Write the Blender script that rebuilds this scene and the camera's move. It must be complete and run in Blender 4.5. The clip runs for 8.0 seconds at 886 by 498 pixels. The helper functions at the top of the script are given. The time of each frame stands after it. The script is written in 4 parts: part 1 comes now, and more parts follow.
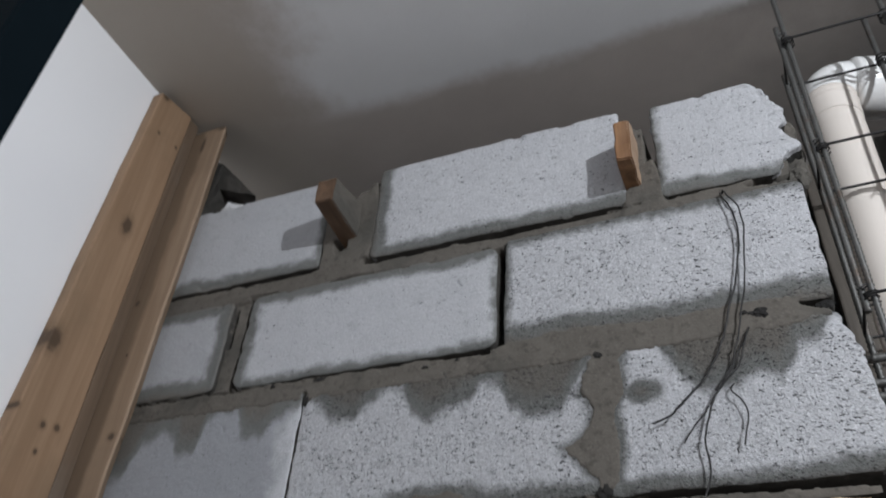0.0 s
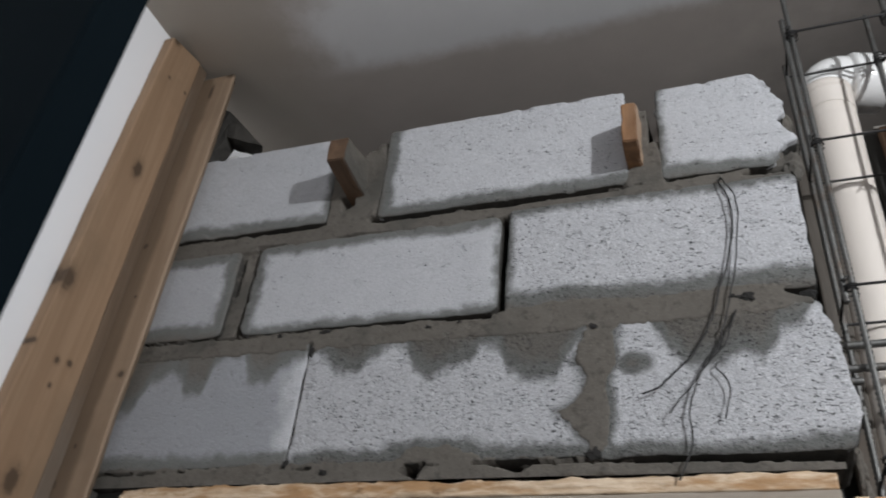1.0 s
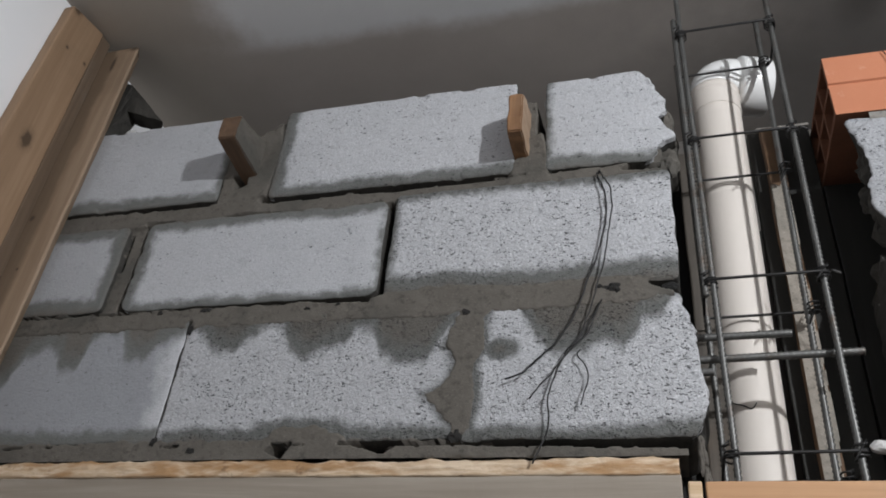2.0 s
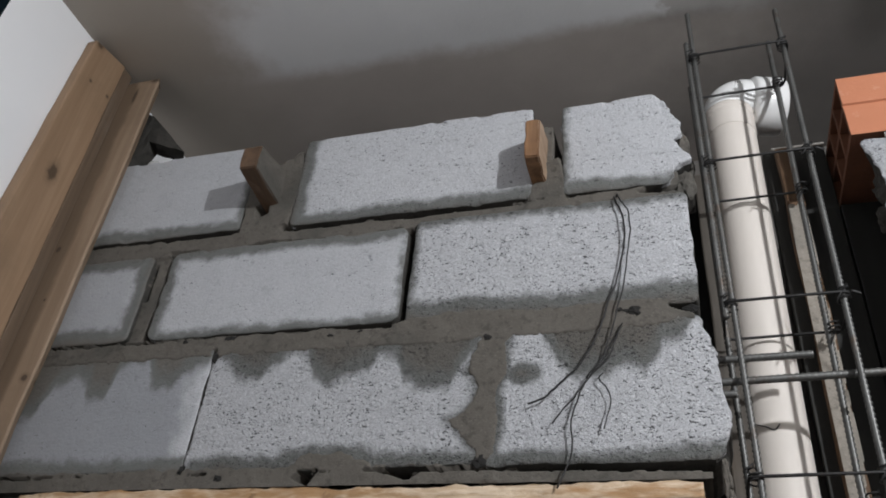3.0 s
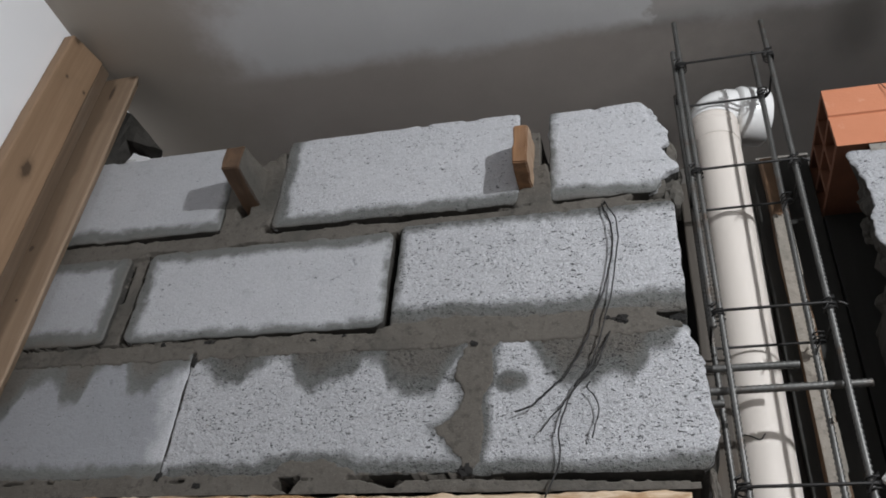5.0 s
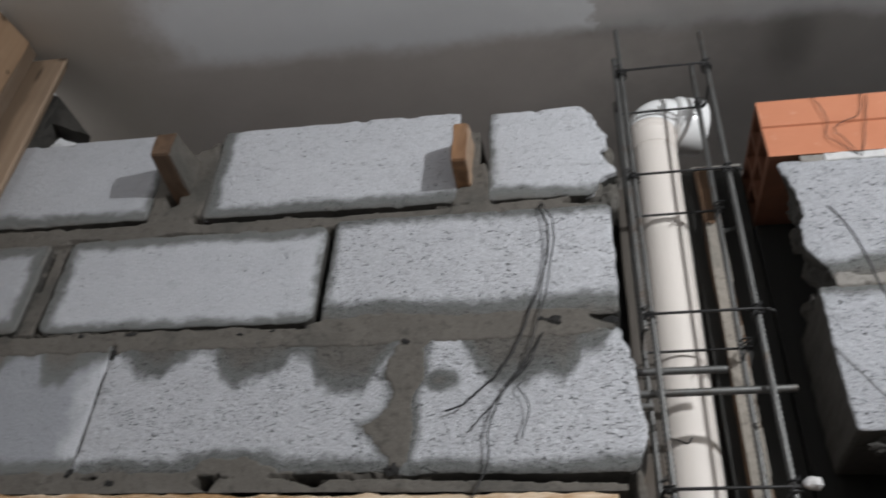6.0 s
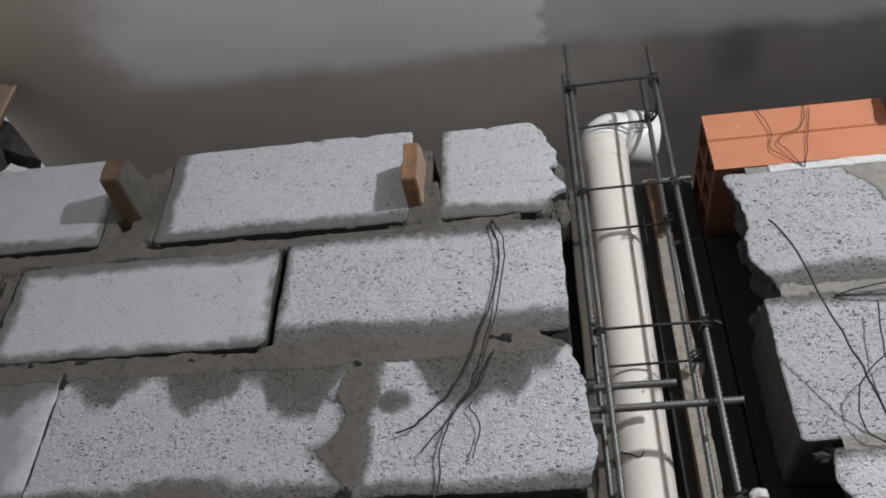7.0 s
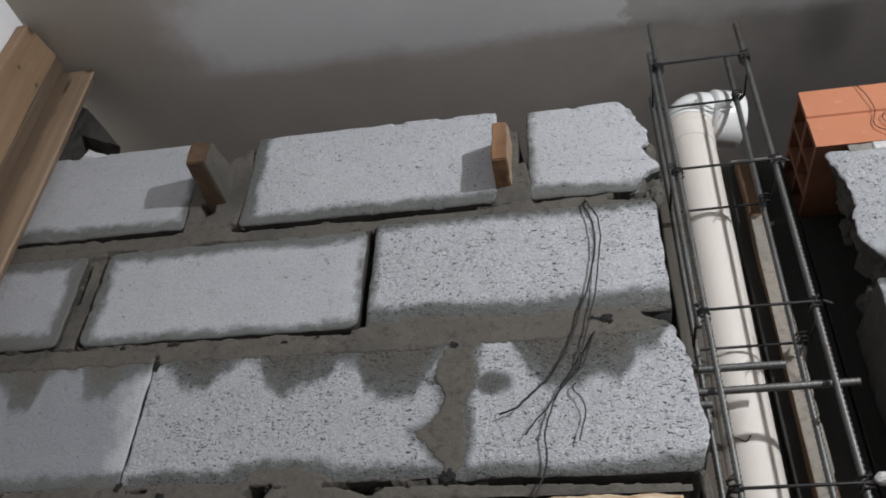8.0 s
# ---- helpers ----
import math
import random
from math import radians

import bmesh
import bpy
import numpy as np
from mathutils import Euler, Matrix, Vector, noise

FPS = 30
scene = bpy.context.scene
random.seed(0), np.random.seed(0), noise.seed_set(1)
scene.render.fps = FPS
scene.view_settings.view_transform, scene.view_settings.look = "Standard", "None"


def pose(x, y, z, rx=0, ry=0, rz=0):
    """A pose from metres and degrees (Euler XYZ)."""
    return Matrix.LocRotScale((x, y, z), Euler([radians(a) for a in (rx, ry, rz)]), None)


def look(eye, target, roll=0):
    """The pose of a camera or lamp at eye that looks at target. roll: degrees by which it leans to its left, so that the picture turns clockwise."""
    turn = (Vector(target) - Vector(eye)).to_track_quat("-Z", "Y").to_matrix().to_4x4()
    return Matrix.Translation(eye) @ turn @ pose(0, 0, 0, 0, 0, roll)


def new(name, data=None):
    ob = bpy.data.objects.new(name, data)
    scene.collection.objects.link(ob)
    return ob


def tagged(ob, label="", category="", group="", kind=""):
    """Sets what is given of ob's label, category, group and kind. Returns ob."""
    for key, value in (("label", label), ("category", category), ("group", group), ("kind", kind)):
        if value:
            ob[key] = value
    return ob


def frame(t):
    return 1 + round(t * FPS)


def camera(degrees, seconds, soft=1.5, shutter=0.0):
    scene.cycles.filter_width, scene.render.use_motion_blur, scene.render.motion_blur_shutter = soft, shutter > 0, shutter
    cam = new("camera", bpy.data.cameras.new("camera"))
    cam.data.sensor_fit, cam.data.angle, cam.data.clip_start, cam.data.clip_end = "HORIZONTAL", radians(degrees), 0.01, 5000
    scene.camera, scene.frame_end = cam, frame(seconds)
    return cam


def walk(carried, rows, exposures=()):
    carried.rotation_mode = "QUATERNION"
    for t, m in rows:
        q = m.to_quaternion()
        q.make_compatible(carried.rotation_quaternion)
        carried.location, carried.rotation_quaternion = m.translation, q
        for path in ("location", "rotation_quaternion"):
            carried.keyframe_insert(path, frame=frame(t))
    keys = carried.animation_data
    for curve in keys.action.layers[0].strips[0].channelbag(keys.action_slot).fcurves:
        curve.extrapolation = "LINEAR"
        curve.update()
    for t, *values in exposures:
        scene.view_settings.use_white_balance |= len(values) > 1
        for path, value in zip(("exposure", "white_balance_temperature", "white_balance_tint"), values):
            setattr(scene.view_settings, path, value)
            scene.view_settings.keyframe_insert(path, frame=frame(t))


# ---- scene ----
cam = camera(57.4, 8.0, soft=1.8, shutter=0.4)
PATH = [
    (0, (0.042, 0.094, 1.562), (-0.629, 1.505, 2.811), 4.6),
    (0.2, (0.017, 0.040, 1.571), (-0.624, 1.523, 2.749), 4.6),
    (0.5, (-0.003, 0.009, 1.562), (-0.655, 1.498, 2.727), 5.8),
    (0.7, (0.000, -0.012, 1.571), (-0.656, 1.503, 2.706), 6.1),
    (1, (0.016, 0.007, 1.549), (-0.616, 1.521, 2.692), 6.4),
    (1.2, (0.055, 0.028, 1.548), (-0.543, 1.572, 2.668), 6.1),
    (1.5, (0.097, 0.045, 1.546), (-0.438, 1.609, 2.672), 5.3),
    (2, (0.126, 0.042, 1.546), (-0.391, 1.605, 2.682), 6.0),
    (3.3, (0.121, 0.014, 1.552), (-0.429, 1.537, 2.726), 5.8),
    (3.5, (0.136, 0.019, 1.555), (-0.368, 1.551, 2.738), 5.3),
    (4, (0.132, 0.023, 1.548), (-0.329, 1.577, 2.718), 4.7),
    (4.5, (0.115, 0.023, 1.555), (-0.366, 1.566, 2.733), 5.2),
    (5.8, (0.074, 0.018, 1.558), (-0.338, 1.575, 2.744), 4.7),
    (6, (0.097, 0.052, 1.555), (-0.236, 1.612, 2.761), 4.0),
    (6.5, (0.138, 0.05, 1.563), (-0.113, 1.608, 2.792), 2.4),
    (7, (0.141, 0.046, 1.57), (-0.136, 1.603, 2.794), 1.4),
    (7.5, (0.093, 0.041, 1.564), (-0.251, 1.594, 2.777), 2.5),
    (8, (0.037, 0.06, 1.56), (-0.316, 1.609, 2.774), 2.9),
]
walk(cam, [(t, look(eye, target, roll)) for t, eye, target, roll in PATH],
     [(0, 0.08, 6300, 10), (0.7, 0.07, 6460, 10), (1.2, 0.06, 6480, 10), (4, 0.05, 6480, 10), (8, 0.05, 6480, 10)])


# ---- light ----
world = bpy.data.worlds.new("world")
world.use_nodes = True
world.node_tree.nodes["Background"].inputs[0].default_value = (0.02, 0.022, 0.025, 1)
world.node_tree.nodes["Background"].inputs[1].default_value = 0.2
scene.world = world
lamp = new("work_lamp", bpy.data.lights.new("work_lamp", "POINT"))
lamp.data.energy, lamp.data.color, lamp.data.shadow_soft_size = 132, (0.94, 0.965, 0.995), 0.026
lamp.location = (1.34, -0.50, 2.59)
low = new("floor_lamp_light", bpy.data.lights.new("floor_lamp_light", "POINT"))
low.data.energy, low.data.color, low.data.shadow_soft_size = 25, (1.0, 0.97, 0.93), 0.05
low.location = (2.2, -2.2, 0.9)

# ---- small helpers ----
FLOOR, CEIL, FACE = -0.12, 2.955, 1.10


def lattice(ix, iz, seed):
    h = (ix.astype(np.int64) * 374761393 + iz.astype(np.int64) * 668265263 + seed * 982451653) & 0xFFFFFFFF
    h = ((h ^ (h >> 13)) * 1274126177) & 0xFFFFFFFF
    return ((h ^ (h >> 16)) & 0xFFFF) / 65535.0


def vnoise(x, z, size, seed=0):
    """Smooth noise from 0 to 1 with patches of about that size."""
    x, z = np.asarray(x, float) / size + 1000, np.asarray(z, float) / size + 1000
    x, z = np.broadcast_arrays(x, z)
    ix, iz = np.floor(x), np.floor(z)
    fx, fz = x - ix, z - iz
    fx, fz = fx * fx * (3 - 2 * fx), fz * fz * (3 - 2 * fz)
    a, b = lattice(ix, iz, seed), lattice(ix + 1, iz, seed)
    c, d = lattice(ix, iz + 1, seed), lattice(ix + 1, iz + 1, seed)
    return (a * (1 - fx) + b * fx) * (1 - fz) + (c * (1 - fx) + d * fx) * fz


def fnoise(x, z, size, seed=0):
    """Three octaves, about -1 to 1."""
    return (vnoise(x, z, size, seed) * 4 + vnoise(x, z, size / 2.1, seed + 7) * 2 + vnoise(x, z, size / 4.3, seed + 13)) / 3.5 - 1


def smooth(a, b, v):
    t = np.clip((v - a) / (b - a), 0, 1)
    return t * t * (3 - 2 * t)


def mesh_of(name, verts, faces, flat=False, attrs=None):
    me = bpy.data.meshes.new(name)
    me.from_pydata([tuple(map(float, v)) for v in verts], [], [tuple(map(int, f)) for f in faces])
    me.update()
    if not flat:
        me.polygons.foreach_set("use_smooth", [True] * len(me.polygons))
    for key, values in (attrs or {}).items():
        me.attributes.new(key, "FLOAT", "POINT").data.foreach_set("value", np.asarray(values, np.float32))
    return me


def mesh_bm(name, bm, flat=True):
    me = bpy.data.meshes.new(name)
    bmesh.ops.recalc_face_normals(bm, faces=bm.faces)
    bm.to_mesh(me)
    bm.free()
    if not flat:
        me.polygons.foreach_set("use_smooth", [True] * len(me.polygons))
    return me


def thing(name, at, label, category="", group="", kind=""):
    ob = new(name)
    ob.location = at
    ob.empty_display_size = 0.05
    return tagged(ob, label, category, group, kind)


def part(name, me, material, parent=None, label=""):
    ob = new(name, me)
    if material:
        me.materials.append(material)
    if parent:
        ob.parent = parent
        if not parent.parent:  # parts of parts already lie in the place's own frame
            ob.matrix_parent_inverse = Matrix.Translation(-parent.location)
    if label:
        ob["label"] = label
    return ob


def box(name, lo, hi, bevel=0.002, rough=0.0, cuts=0, seed=0):
    """A sawn board or slab: bevelled, and a little uneven where rough is given."""
    bm = bmesh.new()
    size = [b - a for a, b in zip(lo, hi)]
    mid = [(a + b) / 2 for a, b in zip(lo, hi)]
    bmesh.ops.create_cube(bm, size=1, matrix=Matrix.Translation(mid) @ Matrix.Diagonal((*size, 1)))
    if bevel:
        bmesh.ops.bevel(bm, geom=bm.edges[:], offset=bevel, segments=2, affect="EDGES", profile=0.5)
    if cuts:
        axis = max(range(3), key=lambda n: size[n])
        for n in range(1, cuts):
            at = [0, 0, 0]
            at[axis] = lo[axis] + size[axis] * n / cuts
            no = [0, 0, 0]
            no[axis] = 1
            bmesh.ops.bisect_plane(bm, geom=bm.verts[:] + bm.edges[:] + bm.faces[:], plane_co=at, plane_no=no)
    if rough:
        for v in bm.verts:
            v.co += Vector(noise.noise_vector(v.co * 9 + Vector((seed, 0, 0)))) * rough
            v.co += Vector(noise.noise_vector(v.co * 60 + Vector((seed, 0, 0)))) * rough * 0.3
    return mesh_bm(name, bm)


def tube(name, points, radius, sides=8, rib=0.0, pitch=0.008, closed=False, taper=1.0):
    """A round bar or wire along the points; rib: the height of its rolled ribs."""
    pts = [Vector(p) for p in points]
    if rib:
        fine = []
        for a, b in zip(pts, pts[1:]):
            n = max(2, int((b - a).length / (pitch / 3)))
            fine += [a.lerp(b, k / n) for k in range(n)]
        pts = fine + [pts[-1]]
    verts, faces, side = [], [], None
    n = len(pts)
    for i, p in enumerate(pts):
        before, after = pts[i - 1] if i or closed else p, pts[(i + 1) % n] if i < n - 1 or closed else p
        way = (after - before).normalized()
        if side is None:
            side = way.orthogonal().normalized()
        side = (side - way * side.dot(way)).normalized()
        up = way.cross(side)
        for k in range(sides):
            a = 2 * math.pi * k / sides
            high = rib if rib and (i + (k * 3) // sides) % 3 == 0 and k % (sides // 2) else 0
            r = (radius + high) * (1 + (taper - 1) * i / max(1, n - 1))
            verts.append(p + (side * math.cos(a) + up * math.sin(a)) * r)
    for i in range(n if closed else n - 1):
        for k in range(sides):
            j, l = (i + 1) % n, (k + 1) % sides
            faces.append((i * sides + k, i * sides + l, j * sides + l, j * sides + k))
    if not closed:
        faces += [tuple(range(sides))[::-1], tuple((n - 1) * sides + k for k in range(sides))]
    return mesh_of(name, verts, faces)


def bend(points, steps=6):
    """A smooth line through the points."""
    p = [Vector(q) for q in points]
    p = [p[0] * 2 - p[1]] + p + [p[-1] * 2 - p[-2]]
    out = []
    for a, b, c, d in zip(p, p[1:], p[2:], p[3:]):
        for k in range(steps):
            t = k / steps
            out.append(0.5 * (2 * b + (c - a) * t + (2 * a - 5 * b + 4 * c - d) * t * t + (3 * b - a - 3 * c + d) * t ** 3))
    return out + [p[-2]]


def lump(name, centre, size, seed=0, detail=3, rough=0.35):
    """An irregular crumb or clod."""
    bm = bmesh.new()
    bmesh.ops.create_icosphere(bm, subdivisions=detail, radius=1)
    for v in bm.verts:
        n = noise.noise(v.co * 1.3 + Vector((seed, 0, 0))) + 0.5 * noise.noise(v.co * 3.5 + Vector((0, seed, 0)))
        v.co *= 1 + rough * n
        v.co = Vector((v.co.x * size[0], v.co.y * size[1], v.co.z * size[2])) + Vector(centre)
    return mesh_bm(name, bm)


# ---- materials ----
class Nodes:
    def __init__(self, name, rough=0.8, metal=0.0):
        self.m = bpy.data.materials.new(name)
        self.m.use_nodes = True
        self.t = self.m.node_tree
        self.b = self.t.nodes["Principled BSDF"]
        self.b.inputs["Roughness"].default_value, self.b.inputs["Metallic"].default_value = rough, metal
        self.pos = self.node("ShaderNodeTexCoord").outputs["Object"]

    def node(self, kind, **values):
        n = self.t.nodes.new(kind)
        for key, v in values.items():
            n.inputs[key].default_value = v
        return n

    def link(self, a, b):
        self.t.links.new(a, b)

    def stretch(self, x, y, z):
        n = self.node("ShaderNodeMapping", Scale=(x, y, z))
        self.link(self.pos, n.inputs["Vector"])
        return n.outputs[0]

    def noise(self, scale, detail=3.0, rough=0.55, at=None, warp=0.0):
        n = self.node("ShaderNodeTexNoise", Scale=scale, Detail=detail, Roughness=rough, Distortion=warp)
        self.link(at or self.pos, n.inputs["Vector"])
        return n.outputs[0]

    def range(self, v, a, b, lo=0.0, hi=1.0):
        n = self.node("ShaderNodeMapRange")
        n.interpolation_type = "SMOOTHSTEP"
        for k, x in zip((1, 2, 3, 4), (a, b, lo, hi)):
            n.inputs[k].default_value = x
        self.link(v, n.inputs[0])
        return n.outputs[0]

    def math(self, op, a, b):
        n = self.t.nodes.new("ShaderNodeMath")
        n.operation = op
        for k, v in enumerate((a, b)):
            if isinstance(v, (int, float)):
                n.inputs[k].default_value = v
            else:
                self.link(v, n.inputs[k])
        return n.outputs[0]

    def mix(self, f, a, b, mode="MIX"):
        n = self.t.nodes.new("ShaderNodeMix")
        n.data_type, n.blend_type = "RGBA", mode
        for k, v in ((0, f), (6, a), (7, b)):
            if isinstance(v, (int, float)):
                n.inputs[k].default_value = v
            elif isinstance(v, tuple):
                n.inputs[k].default_value = (*v, 1)
            else:
                self.link(v, n.inputs[k])
        return n.outputs[2]

    def attr(self, name):
        n = self.t.nodes.new("ShaderNodeAttribute")
        n.attribute_name = name
        return n.outputs["Fac"]

    def random(self):
        return self.t.nodes.new("ShaderNodeObjectInfo").outputs["Random"]

    def done(self, colour, height=None, strength=0.4, distance=0.003, rough=None):
        if isinstance(colour, tuple):
            self.b.inputs["Base Color"].default_value = (*colour, 1)
        else:
            self.link(colour, self.b.inputs["Base Color"])
        if rough is not None:
            self.link(rough, self.b.inputs["Roughness"])
        if height is not None:
            n = self.node("ShaderNodeBump", Strength=strength, Distance=distance)
            self.link(height, n.inputs["Height"])
            self.link(n.outputs[0], self.b.inputs["Normal"])
        return self.m


def make_block():
    k = Nodes("concrete_block", 0.93)
    grit = k.noise(420, 3, 0.6)
    cloud = k.noise(16, 4, 0.6)
    coarse = k.attr("coarse")
    warp = k.node("ShaderNodeTexNoise", Scale=150, Detail=3)
    k.link(k.pos, warp.inputs["Vector"])
    holes = None
    for scale, size, share, turn in ((165, 0.30, 0.56, 0.95), (85, 0.17, 0.80, 0.35), (290, 0.34, 0.50, -0.7), (190, 0.28, 0.72, -0.9)):
        tilt = k.node("ShaderNodeMapping", Rotation=(0, turn, 0), Scale=(0.56, 1, 1.2))
        k.link(k.pos, tilt.inputs["Vector"])
        shift = k.t.nodes.new("ShaderNodeVectorMath")
        shift.operation = "MULTIPLY_ADD"
        k.link(warp.outputs["Color"], shift.inputs[0])
        shift.inputs[1].default_value = (0.012, 0.012, 0.012)
        k.link(tilt.outputs[0], shift.inputs[2])
        v = k.node("ShaderNodeTexVoronoi", Scale=scale)
        k.link(shift.outputs[0], v.inputs["Vector"])
        pick = k.t.nodes.new("ShaderNodeSeparateColor")
        k.link(v.outputs["Color"], pick.inputs[0])
        chance = k.math("ADD", pick.outputs[0], k.math("MULTIPLY", coarse, 0.64))
        one = k.math("MULTIPLY", k.range(v.outputs["Distance"], size * 0.6, size, 1, 0), k.math("GREATER_THAN", chance, share + 0.64))
        one = k.math("MULTIPLY", one, k.range(k.noise(26, 3, 0.6), 0.34, 0.56, 0.15, 1))
        holes = one if holes is None else k.math("MAXIMUM", holes, one)
    c = k.mix(cloud, (0.345, 0.353, 0.378), (0.50, 0.508, 0.53))
    c = k.mix(k.range(grit, 0.35, 0.7), c, (0.575, 0.579, 0.60))
    flecks = k.math("MULTIPLY", k.range(k.noise(260, 2, 0.5, k.stretch(0.8, 1, 1.3)), 0.55, 0.64), k.range(k.noise(40, 3, 0.6), 0.35, 0.57))
    c = k.mix(k.math("MULTIPLY", k.math("MULTIPLY", flecks, 0.85), coarse), c, (0.74, 0.74, 0.76))
    c = k.mix(k.math("MULTIPLY", coarse, 0.32), c, (0.62, 0.625, 0.645))
    c = k.mix(k.math("MULTIPLY", k.random(), 0.20), c, (0.33, 0.334, 0.346))
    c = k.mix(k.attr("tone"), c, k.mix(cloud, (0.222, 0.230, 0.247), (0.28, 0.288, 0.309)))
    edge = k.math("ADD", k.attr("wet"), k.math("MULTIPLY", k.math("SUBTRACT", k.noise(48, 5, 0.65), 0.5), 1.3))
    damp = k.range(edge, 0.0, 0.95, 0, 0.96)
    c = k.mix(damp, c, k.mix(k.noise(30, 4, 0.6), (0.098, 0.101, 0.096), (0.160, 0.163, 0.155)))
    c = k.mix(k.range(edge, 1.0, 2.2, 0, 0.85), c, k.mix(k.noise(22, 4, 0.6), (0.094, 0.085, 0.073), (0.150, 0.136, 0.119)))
    c = k.mix(k.math("MULTIPLY", holes, 0.84), c, (0.02, 0.02, 0.022))
    c = k.mix(k.math("MULTIPLY", k.attr("pit"), 0.45), c, (0.05, 0.05, 0.054))
    lumps = k.noise(120, 4, 0.7)
    h = k.math("SUBTRACT", k.math("ADD", k.math("MULTIPLY", grit, 0.6), k.math("MULTIPLY", lumps, 1.25)), k.math("MULTIPLY", holes, 0.9))
    h = k.math("MULTIPLY", h, k.math("ADD", k.math("MULTIPLY", coarse, 0.85), 0.12))
    return k.done(c, h, 1.0, 0.0052)


def make_mortar(name="mortar", a=(0.078, 0.070, 0.060), b=(0.138, 0.124, 0.107)):
    k = Nodes(name, 0.9)
    c = k.mix(k.noise(22, 4, 0.6), a, b)
    c = k.mix(k.range(k.noise(85, 4, 0.65), 0.52, 0.70, 0, 0.55), c, (a[0] * 0.45, a[1] * 0.45, a[2] * 0.45))
    c = k.mix(k.range(k.noise(300, 3), 0.55, 0.75, 0, 0.4), c, (b[0] * 1.5, b[1] * 1.5, b[2] * 1.5))
    c = k.mix(k.range(k.noise(5, 4, 0.6), 0.48, 0.66, 0, 0.6), c, (a[0] * 0.72, a[1] * 0.78, a[2] * 0.80))
    h = k.math("ADD", k.noise(45, 3), k.math("MULTIPLY", k.noise(350, 2), 0.4))
    return k.done(c, h, 0.45, 0.004)


def make_wood(name, light, dark, along="z", knots=True, seed=0.0, worn=(0.164, 0.139, 0.115), marks=(), across=1, band=None):
    k = Nodes(name, 0.72)
    s = {"x": (1.2, 26, 26), "z": (26, 26, 1.2), "y": (26, 1.2, 26)}[along]
    grain = k.noise(1.6, 5, 0.62, k.stretch(*s), 0.6)
    fine = k.noise(6.0, 4, 0.6, k.stretch(*s))
    c = k.mix(k.range(grain, 0.3, 0.72), dark, light)
    c = k.mix(k.range(fine, 0.5, 0.75, 0, 0.5), c, dark)
    c = k.mix(k.range(k.noise(5, 4, 0.6), 0.5, 0.75, 0, 0.55), c, worn)
    if knots:
        v = k.node("ShaderNodeTexVoronoi", Scale=1.0)
        v.feature = "F1"
        t = {"x": (4.0, 9, 9), "z": (9, 9, 4.0), "y": (9, 4, 9)}[along]
        k.link(k.stretch(*t), v.inputs["Vector"])
        spot = k.range(v.outputs["Distance"], 0.10, 0.24, 1, 0)
        c = k.mix(k.math("MULTIPLY", spot, 0.75), c, tuple(x * 0.42 for x in dark))
    # band: a darker strip between two places across the board
    if band:
        p = k.t.nodes.new("ShaderNodeSeparateXYZ")
        k.link(k.pos, p.inputs[0])
        x = k.math("ADD", p.outputs[0], k.math("MULTIPLY", k.math("SUBTRACT", k.noise(7, 4, 0.6), 0.5), 0.03))
        tone_mask = k.math("MULTIPLY", k.range(x, band[0] - 0.012, band[0] + 0.004), k.range(x, band[1] - 0.008, band[1] + 0.008, 1, 0))
        c = k.mix(k.math("MULTIPLY", tone_mask, 0.75), c, tuple(v * 0.52 for v in dark))
    # single knots and nail holes: place across, height, half width, half height
    for u, z, ru, rz in marks:
        m = k.node("ShaderNodeMapping")
        m.vector_type = "POINT"
        su = 1 / ru
        m.inputs["Scale"].default_value = (0, su, 1 / rz) if across == 1 else (su, 0, 1 / rz)
        m.inputs["Location"].default_value = (0, -u * su, -z / rz) if across == 1 else (-u * su, 0, -z / rz)
        k.link(k.pos, m.inputs["Vector"])
        far = k.t.nodes.new("ShaderNodeVectorMath")
        far.operation = "LENGTH"
        k.link(m.outputs[0], far.inputs[0])
        ring = k.math("ADD", far.outputs["Value"], k.math("MULTIPLY", k.math("SUBTRACT", k.noise(90, 3), 0.5), 0.9))
        c = k.mix(k.range(ring, 0.7, 2.2, 0.6, 0), c, tuple(x * 0.6 for x in dark))
        c = k.mix(k.range(ring, 0.6, 1.2, 0.9, 0), c, tuple(x * 0.28 for x in dark))
    return k.done(c, k.math("ADD", grain, k.math("MULTIPLY", fine, 0.6)), 0.3, 0.002)


